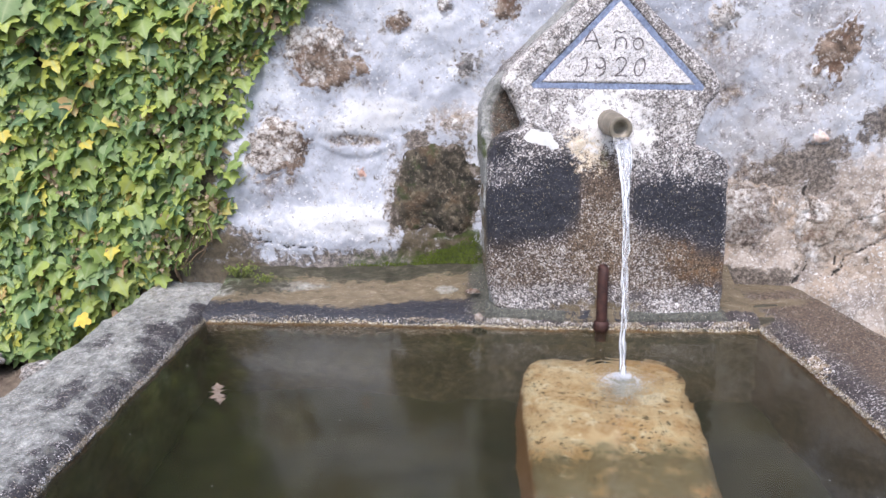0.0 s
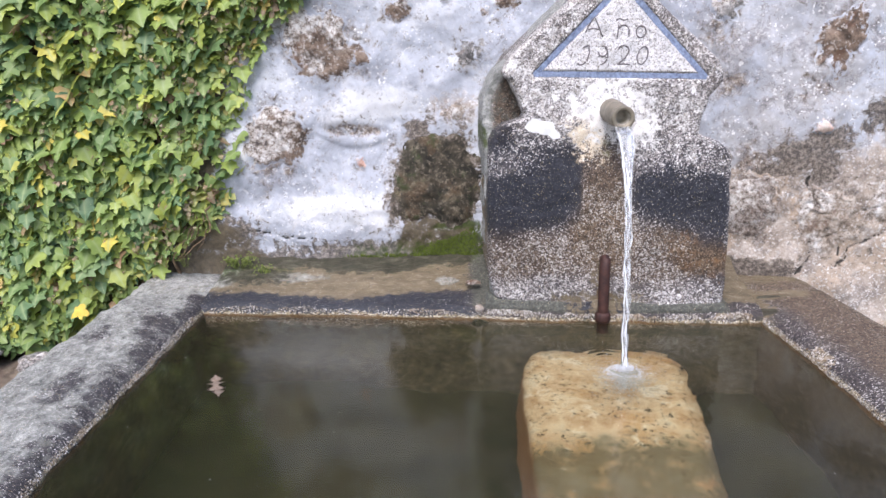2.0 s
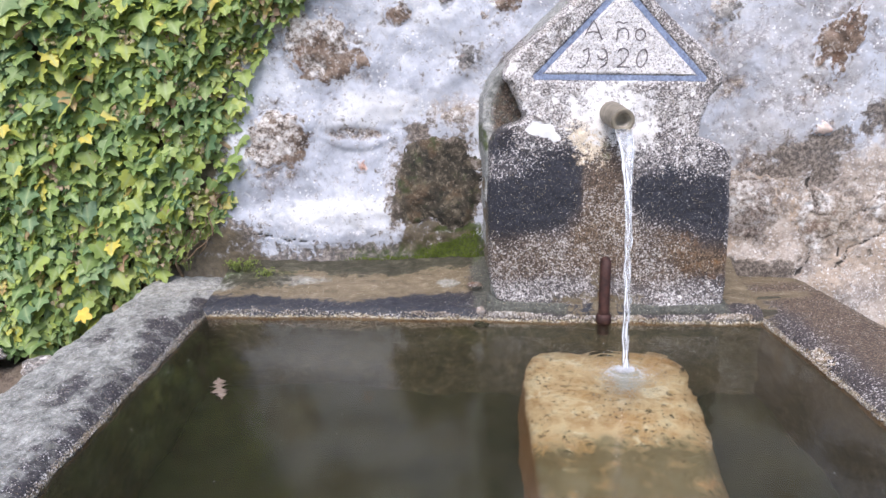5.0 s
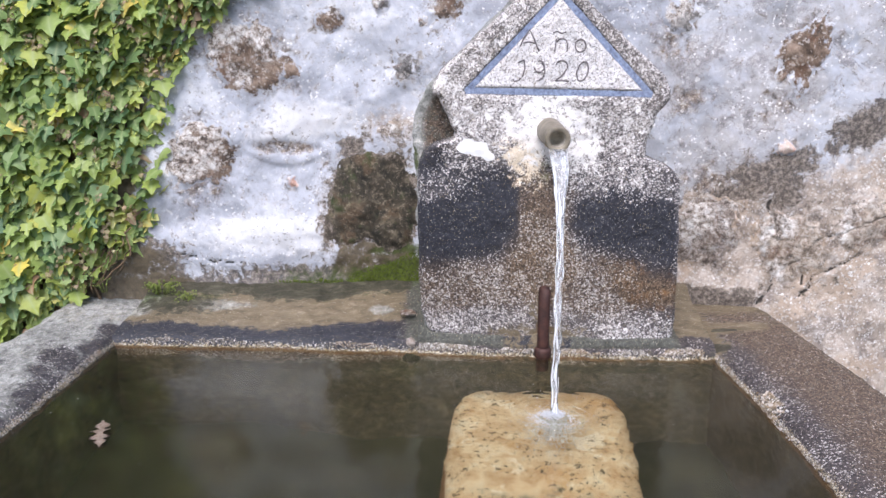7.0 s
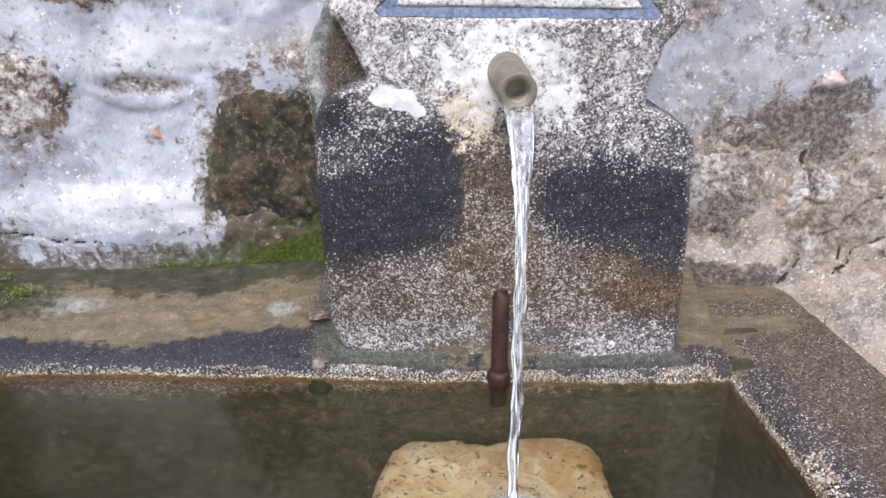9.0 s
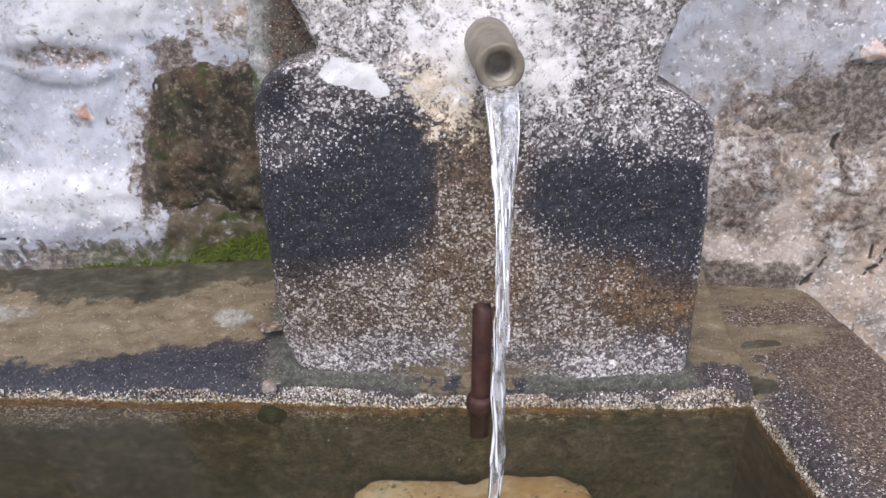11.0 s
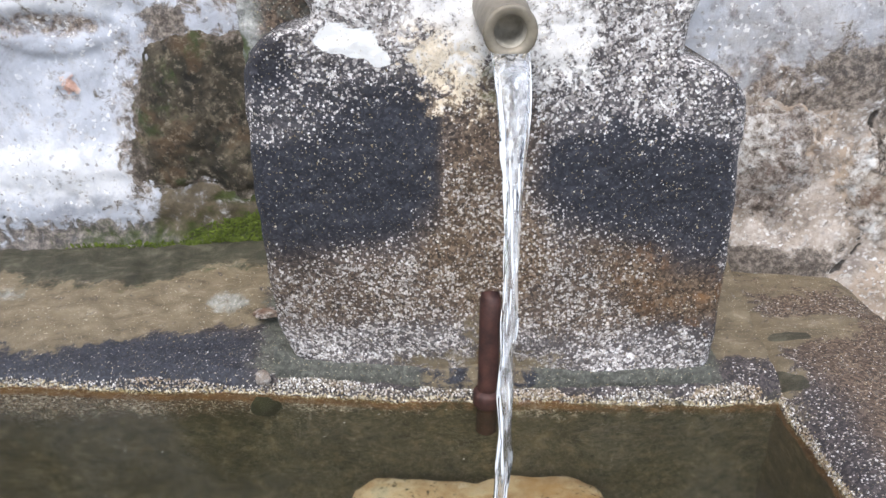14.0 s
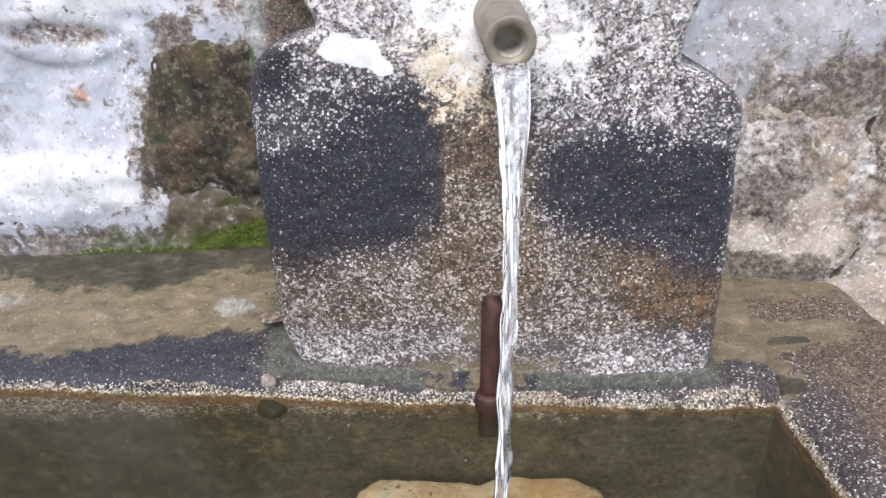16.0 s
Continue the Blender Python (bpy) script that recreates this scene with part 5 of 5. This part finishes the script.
def build_water():
    xs = np.concatenate([np.linspace(X0 - 0.03, HIT[0] - 0.12, 130)[:-1], np.linspace(HIT[0] - 0.12, HIT[0] + 0.12, 120), np.linspace(HIT[0] + 0.12, X1 + 0.03, 60)[1:]])
    ys = np.concatenate([np.linspace(YF - 0.03, HIT[1] - 0.12, 130)[:-1], np.linspace(HIT[1] - 0.12, HIT[1] + 0.12, 120), np.linspace(HIT[1] + 0.12, 1.84, 60)[1:]])
    X, Y = np.meshgrid(xs, ys)
    d = np.hypot(X - HIT[0], Y - HIT[1])
    wob = d + 0.016 * fbm(X, Y, 0, 22, 3, 200)
    Z = WATER + 0.0016 * np.sin(wob * math.tau / 0.021) * np.exp(-d / 0.05) + 0.0006 * np.sin(wob * math.tau / 0.045) * np.exp(-d / 0.12)
    Z = Z + 0.004 * np.exp(-(d / 0.02) ** 2) + 0.0003 * fbm(X, Y, 0, 9, 3, 201) + 0.003 * np.exp(-d / 0.035) * fbm(X, Y, 0, 90, 2, 202)
    ob = part("water", grid_mesh("water", np.stack([X, Y, Z], -1)), MAT_WATER)
    ob.visible_shadow = False
    tagged(ob, "murky olive pool with ripples round the falling stream", "water", "", "structure")


def stream_surface(t, a, grow=1.0):
    """A point of the stream's skin: t down its fall, a round it."""
    lip = np.array([0.3625, 1.614, 1.212])
    fall = t * (lip[2] - WATER + 0.006)
    end = math.sqrt(2 * (lip[2] - WATER + 0.006) / 9.81 + 0.0004) - 0.02
    y = lip[1] - (lip[1] - HIT[1]) * (np.sqrt(2 * fall / 9.81 + 0.0004) - 0.02) / end
    x = lip[0] + (HIT[0] - lip[0]) * t ** 1.3 + 0.0014 * np.sin(t * 21) * smooth(0.3, 0.7, t)
    wide = 0.0062 + 0.0108 * (1 - smooth(-0.04, 0.30, t)) + 0.0010 * np.sin(t * 47) * smooth(0.3, 0.5, t)
    thin = 0.0060 - 0.0008 * np.sin(t * 47) + 0.003 * (1 - smooth(0.0, 0.12, t))
    turn = 0.5 * np.sin(t * 9) * smooth(0.25, 0.6, t)
    rib = grow * (1 + 0.05 * np.sin(a * 6 + t * 5) + 0.06 * fbm(np.cos(a) * 2 + 0 * t, np.sin(a) * 2 + 0 * t, t * 7, 1, 3, 210) * (0.4 + t))
    u, v = wide * np.cos(a) * rib, thin * np.sin(a) * rib
    return np.stack([x + u * np.cos(turn) - v * np.sin(turn), y + u * np.sin(turn) + v * np.cos(turn), lip[2] - fall + 0 * a], -1)


def build_stream():
    stream = base("water_stream", 0.345, 1.425, WATER, "clear stream of water falling from the bronze spout", "water stream")
    P = stream_surface(np.linspace(0, 1, 130)[:, None], np.linspace(0, math.tau, 36, endpoint=False)[None, :])
    part("water_column", grid_mesh("water_column", P, closed=True), MAT_STREAM, stream).visible_shadow = False
    # white tubes standing in for glints along its skin, brightest at the two edges of the sheet
    rng = random.Random(17)
    runs = [(0.0, 0.30, 3.25), (0.0, 0.26, -0.15), (0.03, 0.16, 4.35), (0.16, 0.36, 4.9)]
    runs += [(q, q + rng.uniform(0.025, 0.10), rng.uniform(2.9, 6.5)) for q in [rng.uniform(0.12, 0.93) for i in range(44)]]
    for t0, t1, a0 in runs:
        t = np.linspace(t0, min(t1, 0.995), 18)
        pts = stream_surface(t, a0 + 0.6 * np.sin((t - t0) * 6 + a0), 1.0)
        w = rng.uniform(0.0005, 0.0015)
        bm = bmesh.new()
        tube(bm, [tuple(map(float, q)) for q in pts], [float(w * (0.25 + 0.75 * math.sin(0.15 + 2.9 * k / 17))) for k in range(18)], 6)
        part("glint_thread", bm, MAT_GLINT, stream).visible_shadow = False


def build_splash():
    rng = random.Random(5)
    items = []
    for i in range(2600):                                   # bubbles on the surface
        d, a = abs(rng.gauss(0, 0.024)), rng.uniform(0, math.tau)
        q = rng.uniform(0.0004, 0.0014) * (1 if d < 0.03 else 0.7)
        lift = rng.uniform(0, 0.010) if d < 0.016 else 0
        items.append(((HIT[0] + 1.2 * d * math.cos(a), HIT[1] + d * math.sin(a), WATER + 0.001 + lift), 0, 0, (q, q, 0.6 * q)))
    for i in range(3600):                                   # air driven under
        h = rng.uniform(0.003, 0.06)
        d, a, q = abs(rng.gauss(0, 0.020 + 0.25 * h)), rng.uniform(0, math.tau), rng.uniform(0.0004, 0.0014)
        items.append(((HIT[0] + 1.15 * d * math.cos(a), HIT[1] - 0.35 * h + d * math.sin(a), WATER - h), 0, 0, (q, q, q)))
    for i in range(16):                                     # drops thrown up
        a, d, q = rng.uniform(0, math.tau), abs(rng.gauss(0.03, 0.035)), rng.uniform(0.0006, 0.0015)
        items.append(((HIT[0] + d * math.cos(a), HIT[1] + d * math.sin(a), WATER + 0.006 + 0.05 * rng.random() ** 2), 0, 0, (q, q, 1.5 * q)))
    tagged(part("splash_foam", beads("splash_foam", items), MAT_FOAM), "white bubbles and foam where the stream lands", "foam", "", "stuff")


def build_flecks():
    """Tiny pale bits adrift on the pool."""
    rng = random.Random(9)
    bm = bmesh.new()
    for i in range(70):
        x, y = rng.uniform(X0 + 0.02, X1 - 0.03), 1.72 - 0.75 * rng.random() ** 1.4
        r = rng.uniform(0.0004, 0.0014)
        m = Matrix.Translation((x, y, WATER + 0.0012)) @ Euler((0, 0, rng.uniform(0, 3))).to_matrix().to_4x4() @ Matrix.Diagonal((1.6, 0.9, 0.35, 1))
        bmesh.ops.create_icosphere(bm, subdivisions=1, radius=r, matrix=m)
    tagged(part("floating_flecks", bm, MAT_FLECK), "tiny pale flecks of litter floating on the water", "litter", "", "stuff")


build_flecks()
build_water()
build_stream()
build_splash()


# ---------------------------------------------------------------- spout and overflow pipe
def revolve(name, prof, seg, m, mat, parent, label=""):
    Q = np.array(prof)
    a = np.linspace(0, math.tau, seg, endpoint=False)[None, :]
    P = np.stack([Q[:, 1:2] * np.cos(a), Q[:, 1:2] * np.sin(a), Q[:, 0:1] + 0 * a], -1)
    me = grid_mesh(name, P, closed=True)
    me.transform(m)
    return part(name, me, mat, parent, label)


def build_spout():
    spout = base("water_spout", 0.366, FACE, 1.238, "weathered bronze pipe spout with a flared lip", "spout")
    a, b = Vector((0.3605, FACE + 0.03, 1.2375)), Vector((0.362, 1.6135, 1.2285))
    m = Matrix.Translation(a) @ (b - a).to_track_quat("Z", "Y").to_matrix().to_4x4()
    L = (b - a).length
    revolve("pipe", [(0.0, 0.0258), (0.035, 0.0258), (L - 0.055, 0.0252), (L - 0.03, 0.0238), (L - 0.014, 0.0218), (L - 0.008, 0.0222)], 36, m, MAT_BRASS, spout)
    revolve("lip", [(L - 0.010, 0.0218), (L - 0.008, 0.0234), (L - 0.003, 0.0242), (L, 0.0236), (L + 0.001, 0.0220), (L - 0.0005, 0.0150), (L - 0.004, 0.0142)], 36, m, MAT_BRASS, spout, "flared bronze rim of the spout")
    # the bore is coloured pale and ends shallow, so that it looks lit
    revolve("bore", [(L - 0.004, 0.0142), (L - 0.035, 0.0140), (L - 0.042, 0.0100), (L - 0.042, 0.0001)], 36, m, MAT_BORE_LIT, spout, "inside of the spout, its lit look put into the colour")


def build_overflow():
    pipe = base("overflow_pipe", 0.366, 1.71, 0.74, "rusty iron pipe standing against the stone", "pipe")
    bm = bmesh.new()
    tube(bm, [(0.3625, 1.727, 0.912), (0.3625, 1.722, 0.906), (0.362, 1.718, 0.88), (0.362, 1.715, 0.80), (0.3615, 1.714, 0.70)], [0.0105, 0.0122, 0.0125, 0.0125, 0.0125], 14)
    for v in bm.verts:
        v.co.x += 0.0012 * noise.noise(v.co * 60)
        v.co.y += 0.0012 * noise.noise(v.co * 60 + Vector((3, 0, 0)))
    part("pipe", bm, MAT_RUST, pipe)
    bm = bmesh.new()
    tube(bm, [(0.3615, 1.713, 0.786), (0.3615, 1.713, 0.782), (0.3615, 1.713, 0.767), (0.3615, 1.713, 0.763)], [0.0150, 0.0178, 0.0178, 0.0150], 14)
    part("collar", bm, MAT_RUST, pipe, "rusted collar at the water line")


build_spout()
build_overflow()


# ---------------------------------------------------------------- ivy
def leaf_mesh(name, seed, lobes=1.0):
    """One ivy leaf in its own plane: tip along -y, face along +z, about 1 long."""
    rng = random.Random(seed)
    half = [(0.0, 0.33), (0.16, 0.41), (0.39, 0.37), (0.43, 0.20), (0.33, 0.05), (0.46, -0.11), (0.35, -0.17), (0.22, -0.23), (0.13, -0.43)]
    j = lambda: rng.uniform(-0.035, 0.035)
    right = [(x * lobes + j() * (x > 0), y + j()) for x, y in half]
    left = [(-x * lobes + j() * (x > 0), y + j()) for x, y in half]
    tip = (j(), -0.62)
    spine = [(0, 0.30), (0, 0.12), (0, -0.08), (0, -0.26), tip]
    bm = bmesh.new()
    vein = bm.verts.layers.float.new("vein")

    def vert(p, v=0.0):
        z = -0.35 * p[0] ** 2 - 0.22 * (p[1] + 0.1) ** 2 + 0.10 * abs(p[0])
        q = bm.verts.new((p[0], p[1], z))
        q[vein] = v
        return q
    sv = [vert(p, 1.0) for p in spine]
    for out in (right, left):
        ov = [vert(p) for p in out[1:]]
        fans = [(sv[0], ov[0], ov[1]), (sv[0], ov[1], sv[1]), (sv[1], ov[1], ov[2]), (sv[1], ov[2], ov[3]), (sv[1], ov[3], sv[2]), (sv[2], ov[3], ov[4]),
                (sv[2], ov[4], ov[5]), (sv[2], ov[5], sv[3]), (sv[3], ov[5], ov[6]), (sv[3], ov[6], ov[7]), (sv[3], ov[7], sv[4])]
        for f in fans:
            bm.faces.new(f if out is right else f[::-1])
    bmesh.ops.recalc_face_normals(bm, faces=bm.faces)
    bm.normal_update()
    if sum(f.normal.z for f in bm.faces) < 0:
        bmesh.ops.reverse_faces(bm, faces=bm.faces)
    me = bpy.data.meshes.new(name)
    bm.to_mesh(me)
    bm.free()
    me.polygons.foreach_set("use_smooth", [True] * len(me.polygons))
    return me


def leaf_pose(rng, x, y, z, size, spread=28):
    yaw, tilt, roll = rng.gauss(0, spread), rng.gauss(60, 15), rng.gauss(0, 27)
    return Matrix.Translation((x, y, z)) @ Euler((radians(tilt), 0, radians(yaw))).to_matrix().to_4x4() @ Euler((0, 0, radians(roll))).to_matrix().to_4x4() @ Matrix.Scale(size, 4)


def ivy_front(x, z):
    y = 1.985 + 0.10 * smooth(-0.75, -1.4, x) * -1 - 0.03 * smooth(-0.5, -0.75, x) + 0.035 * float(fbm(x, z, 0, 4, 3, 220))
    return y + 0.032 * float(smooth(0.16, 0.0, float(ivy_edge(z)) - x))


def build_ivy():
    rng = random.Random(11)
    ivy = base("ivy", -1.0, 2.02, 0.62, "dense green ivy with some yellowing leaves covering the wall", "ivy")
    variants = [leaf_mesh("leaf", s, l) for s, l in ((1, 1.0), (2, 0.9), (3, 1.1), (4, 0.8), (5, 1.0))]
    spots = []
    while len(spots) < 9900:
        x, z = rng.uniform(-1.75, 0.65), rng.uniform(0.57, 2.05)
        edge = float(ivy_edge(z)) + 0.02 * noise.noise((x * 9, z * 9, 0)) + rng.gauss(0, 0.009)
        low = 0.615 + 0.03 * noise.noise((x * 7, 0, 4))
        if x < edge and z > low:
            spots.append((x, z, rng.random(), edge - x))
    # those on show in the open stretch next to the plaster are leaves of their own
    near = [s for s in spots if s[0] > -1.05 and 0.68 < s[1] < 1.5 and s[2] > 0.88]
    near = sorted(near, key=lambda s: -s[2])[:300]
    chosen = set(near)
    for me in variants:
        if not me.materials:
            me.materials.append(MAT_LEAF)
    rng2 = random.Random(12)

    def size_at(inset):
        return (0.030 + 0.042 * rng2.random() ** 1.4) * (0.72 + 0.28 * float(smooth(0.0, 0.14, inset)))
    for x, z, k, inset in near:
        ob = hang(new("leaf", variants[rng2.randrange(5)]), ivy)
        ob.matrix_basis = leaf_pose(rng2, x, ivy_front(x, z) - 0.012 - 0.016 * rng2.random(), z, size_at(inset))
    co, faces, vein, border_sunny = [], [], [], []
    shapes = [(np.array([v.co for v in me.vertices]), [tuple(p.vertices) for p in me.polygons], [d.value for d in me.attributes["vein"].data]) for me in variants]
    for x, z, k, inset in spots:
        if (x, z, k, inset) in chosen:
            continue
        V, F, W = shapes[rng2.randrange(5)]
        m = np.array(leaf_pose(rng2, x, ivy_front(x, z) + 0.017 * (1 - k) - 0.006, z, size_at(inset)))
        o = len(co)
        co.extend(map(tuple, V @ m[:3, :3].T + m[:3, 3]))
        faces.extend(tuple(i + o for i in f) for f in F)
        vein.extend(W)
        # grows towards the ivy's border
        border_sunny.extend([0.8 * rng2.random() ** 2 * float(smooth(0.18, 0.03, inset))] * len(V))
    dead = [0.0] * len(co)
    for i in range(60):                                     # withered tufts
        z = rng2.uniform(0.72, 1.52)
        x = float(ivy_edge(z)) - 0.02 - abs(rng2.gauss(0, 0.22))
        for k in range(rng2.randrange(5, 12)):
            V, F, W = shapes[rng2.randrange(5)]
            m = np.array(leaf_pose(rng2, x + rng2.gauss(0, 0.011), ivy_front(x, z) - 0.012 - 0.012 * rng2.random(), z + rng2.gauss(0, 0.014), rng2.uniform(0.007, 0.016), 60))
            o = len(co)
            co.extend(map(tuple, V @ m[:3, :3].T + m[:3, 3]))
            faces.extend(tuple(j + o for j in f) for f in F)
            vein.extend(W)
            border_sunny.extend([0.0] * len(V))
            dead.extend([rng2.uniform(0.6, 1.0)] * len(V))
    me = bpy.data.meshes.new("foliage")
    me.from_pydata(co, [], faces)
    me.attributes.new("vein", "FLOAT", "POINT").data.foreach_set("value", vein)
    me.attributes.new("border_sunny", "FLOAT", "POINT").data.foreach_set("value", border_sunny)
    me.attributes.new("dead", "FLOAT", "POINT").data.foreach_set("value", dead)
    tagged(part("foliage", me, MAT_LEAVES, ivy), kind="stuff")
    m = leaf_pose(rng2, -0.895, 1.862, 0.738, 0.044, 5)
    bright = variants[0].copy()
    bright.materials.clear()
    bright.materials.append(MAT_YELLOW)
    ob = tagged(hang(new("leaf", bright), ivy), "bright yellow ivy leaf")
    ob.matrix_basis = m
    # woody runners on the wall
    for i in range(16):
        x, z = rng.uniform(-1.3, -0.55), rng.uniform(0.66, 0.8)
        x = min(x, float(ivy_edge(z)) + 0.08)
        pts = []
        for k in range(14):
            y = float(wall_face(np.array(x), np.array(z))[0]) - 0.010 - 0.006 * rng.random()
            pts.append((x, y, z))
            z += rng.uniform(0.03, 0.075)
            x += rng.uniform(-0.035, 0.035)
            x = min(x, float(ivy_edge(z)) - 0.01)
        bm = bmesh.new()
        tube(bm, pts, [0.0045 - 0.0002 * k for k in range(14)], 6)
        part("stem", bm, MAT_STEM, ivy, "brown woody ivy stem")


build_ivy()


# ---------------------------------------------------------------- small growth and litter
def build_bank():
    xs, ys = np.linspace(-2.6, X0 - 0.20, 110), np.linspace(0.3, 2.12, 100)
    X, Y = np.meshgrid(xs, ys)
    Z = 0.50 + 0.13 * smooth(1.55, 1.9, Y) + 0.05 * fbm(X, Y, 0, 5, 4, 240) + 0.015 * fbm(X, Y, 0, 28, 4, 241)
    Z = Z * smooth(0.3, 0.55, Y) * smooth(-2.6, -2.2, X) - 0.03
    tagged(part("soil_bank", grid_mesh("soil_bank", np.stack([X, Y, Z], -1)), MAT_SOIL), "bank of dark brown soil beside the trough", "soil", "", "structure")
    for x, y, z, rx, ry, rz, seed, mat, label in ((-1.22, 1.90, 0.675, 0.08, 0.05, 0.045, 1, MAT_ROCK_BROWN, "brown stone at the foot of the ivy"),
                                                  (-1.19, 1.85, 0.64, 0.09, 0.05, 0.022, 2, MAT_ROCK_GREY, "flat pale grey stone on the soil"),
                                                  (-1.00, 1.83, 0.615, 0.05, 0.04, 0.025, 3, MAT_ROCK_GREY, "small grey stone half sunk in soil")):
        bm = bmesh.new()
        lump(bm, x, y, z, rx, ry, rz, seed)
        tagged(part("rock", bm, mat), label, "rock")


def build_moss():
    """Low cushions that climb towards the fountain's side."""
    rng = np.random.default_rng(21)
    for label, count, x0, x1, low, rise in (("bright green moss cushion at the wall's foot", 1600, -0.075, 0.092, 0.838, 0.078),
                                            ("dark green moss along the foot of the wall", 420, -0.26, -0.04, 0.834, 0.016)):
        f = rng.random(count) ** 0.7
        x = x0 + (x1 - x0) * f + rng.normal(0, 0.006, count)
        z = low + rise * (0.25 + 0.75 * f) * rng.random(count) ** 1.3 + 0.008 * fbm(x, 0 * x, 3, 40, 3, 230)
        y = wall_face(x, z)[0] - 0.001
        q = rng.uniform(0.0008, 0.0022, count)
        items = [((x[i], y[i], z[i]), 0, float(rng.uniform(0, 3)), (1.7 * q[i], 0.9 * q[i], 0.7 * q[i])) for i in range(count)]
        tagged(part("moss", beads("moss", items), MAT_MOSS), label, "moss", "", "stuff")


def build_sprout(x, y, z, n, tall, label, seed):
    rng = random.Random(seed)
    plant = base("weed", x, y, z, label, "plant", "", "weeds on the ledge")
    for i in range(n):
        a, h = rng.uniform(0, math.tau), tall * rng.uniform(0.5, 1.1)
        lean = rng.uniform(0.4, 2.0) * tall
        top = (x + lean * math.cos(a), y + 0.6 * lean * math.sin(a) - 0.01, z + h)
        bm = bmesh.new()
        tube(bm, [(x + 0.3 * (top[0] - x), y + 0.3 * (top[1] - y), z - 0.008), ((x + 2 * top[0]) / 3, (y + 2 * top[1]) / 3, z + 0.6 * h), top], [0.0009, 0.0008, 0.0006], 5)
        part("stalk", bm, MAT_SPROUT, plant)
        bm = bmesh.new()
        for k in range(6):
            p = Vector(top) + Vector((rng.gauss(0, 0.008), rng.gauss(0, 0.004), rng.gauss(0, 0.005)))
            m = Matrix.Translation(p) @ Euler([rng.uniform(0, 3) for _ in range(3)]).to_matrix().to_4x4() @ Matrix.Diagonal((1, 0.65, 0.2, 1))
            bmesh.ops.create_icosphere(bm, subdivisions=1, radius=rng.uniform(0.002, 0.0046), matrix=m)
        part("sprig", bm, MAT_SPROUT, plant)


def build_float_leaf():
    """A lobed oak leaf lying on the water."""
    bm = bmesh.new()
    n = 60
    m = Matrix.Translation((-0.415, 1.353, WATER + 0.0022)) @ Euler((0, 0, radians(19))).to_matrix().to_4x4()
    rows = []
    for i in range(n + 1):
        t = i / n
        w = 0.017 * math.sin(math.pi * min(1, t)) ** 0.7 * (0.62 + 0.38 * math.cos(t * math.tau * 4.6 + 0.6)) + 0.0008
        y = 0.050 - 0.100 * t
        rows.append([bm.verts.new(m @ Vector((s * w + 0.0015 * math.sin(t * 9), y, 0.0018 * abs(s) * math.sin(t * 17) + 0.0008))) for s in (-1, -0.5, 0, 0.5, 1)])
    for a, b in zip(rows, rows[1:]):
        for k in range(4):
            bm.faces.new((a[k], b[k], b[k + 1], a[k + 1]))
    bmesh.ops.solidify(bm, geom=bm.faces[:], thickness=0.0006)
    tagged(part("oak_leaf", bm, MAT_DRY), "pale brown lobed oak leaf floating on water", "leaf")


def build_litter():
    bm = bmesh.new()
    lump(bm, 0.072, 1.852, 0.817, 0.018, 0.011, 0.005, 6, 0.5)
    tagged(part("pebble", bm, MAT_ROCK_BROWN), "small reddish stone chip on the ledge", "stone")
    bm = bmesh.new()
    lump(bm, 0.083, 1.748, 0.783, 0.009, 0.008, 0.011, 7)
    tagged(part("pebble", bm, MAT_ROCK_TAN), "small tan pebble on the trough's edge", "stone")
    # dry twigs trailing out of the ivy's foot
    rng = random.Random(31)
    for i in range(7):
        x, z = rng.uniform(-0.66, -0.58), rng.uniform(0.92, 0.98)
        pts = []
        for k in range(7):
            y = min(1.99, float(wall_face(np.array(x), np.array(z))[0]) - 0.02) - 0.004 * k
            pts.append((x, y, z))
            x += rng.uniform(-0.022, 0.008)
            z -= rng.uniform(0.010, 0.022)
        bm = bmesh.new()
        tube(bm, pts, [0.0022 - 0.0002 * k for k in range(7)], 5)
        tagged(part("twig", bm, MAT_STEM), "thin dry brown twig below the ivy", "twig", "dry twigs")


build_bank()
build_moss()
build_sprout(-0.53, 1.985, 0.822, 24, 0.022, "low green weed growing on the ledge", 1)
build_sprout(-0.455, 1.955, 0.812, 9, 0.016, "small yellow-green weed on the ledge", 2)
build_sprout(-0.66, 1.975, 0.830, 4, 0.03, "yellow-green sprig below the ivy", 3)
build_float_leaf()
build_litter()
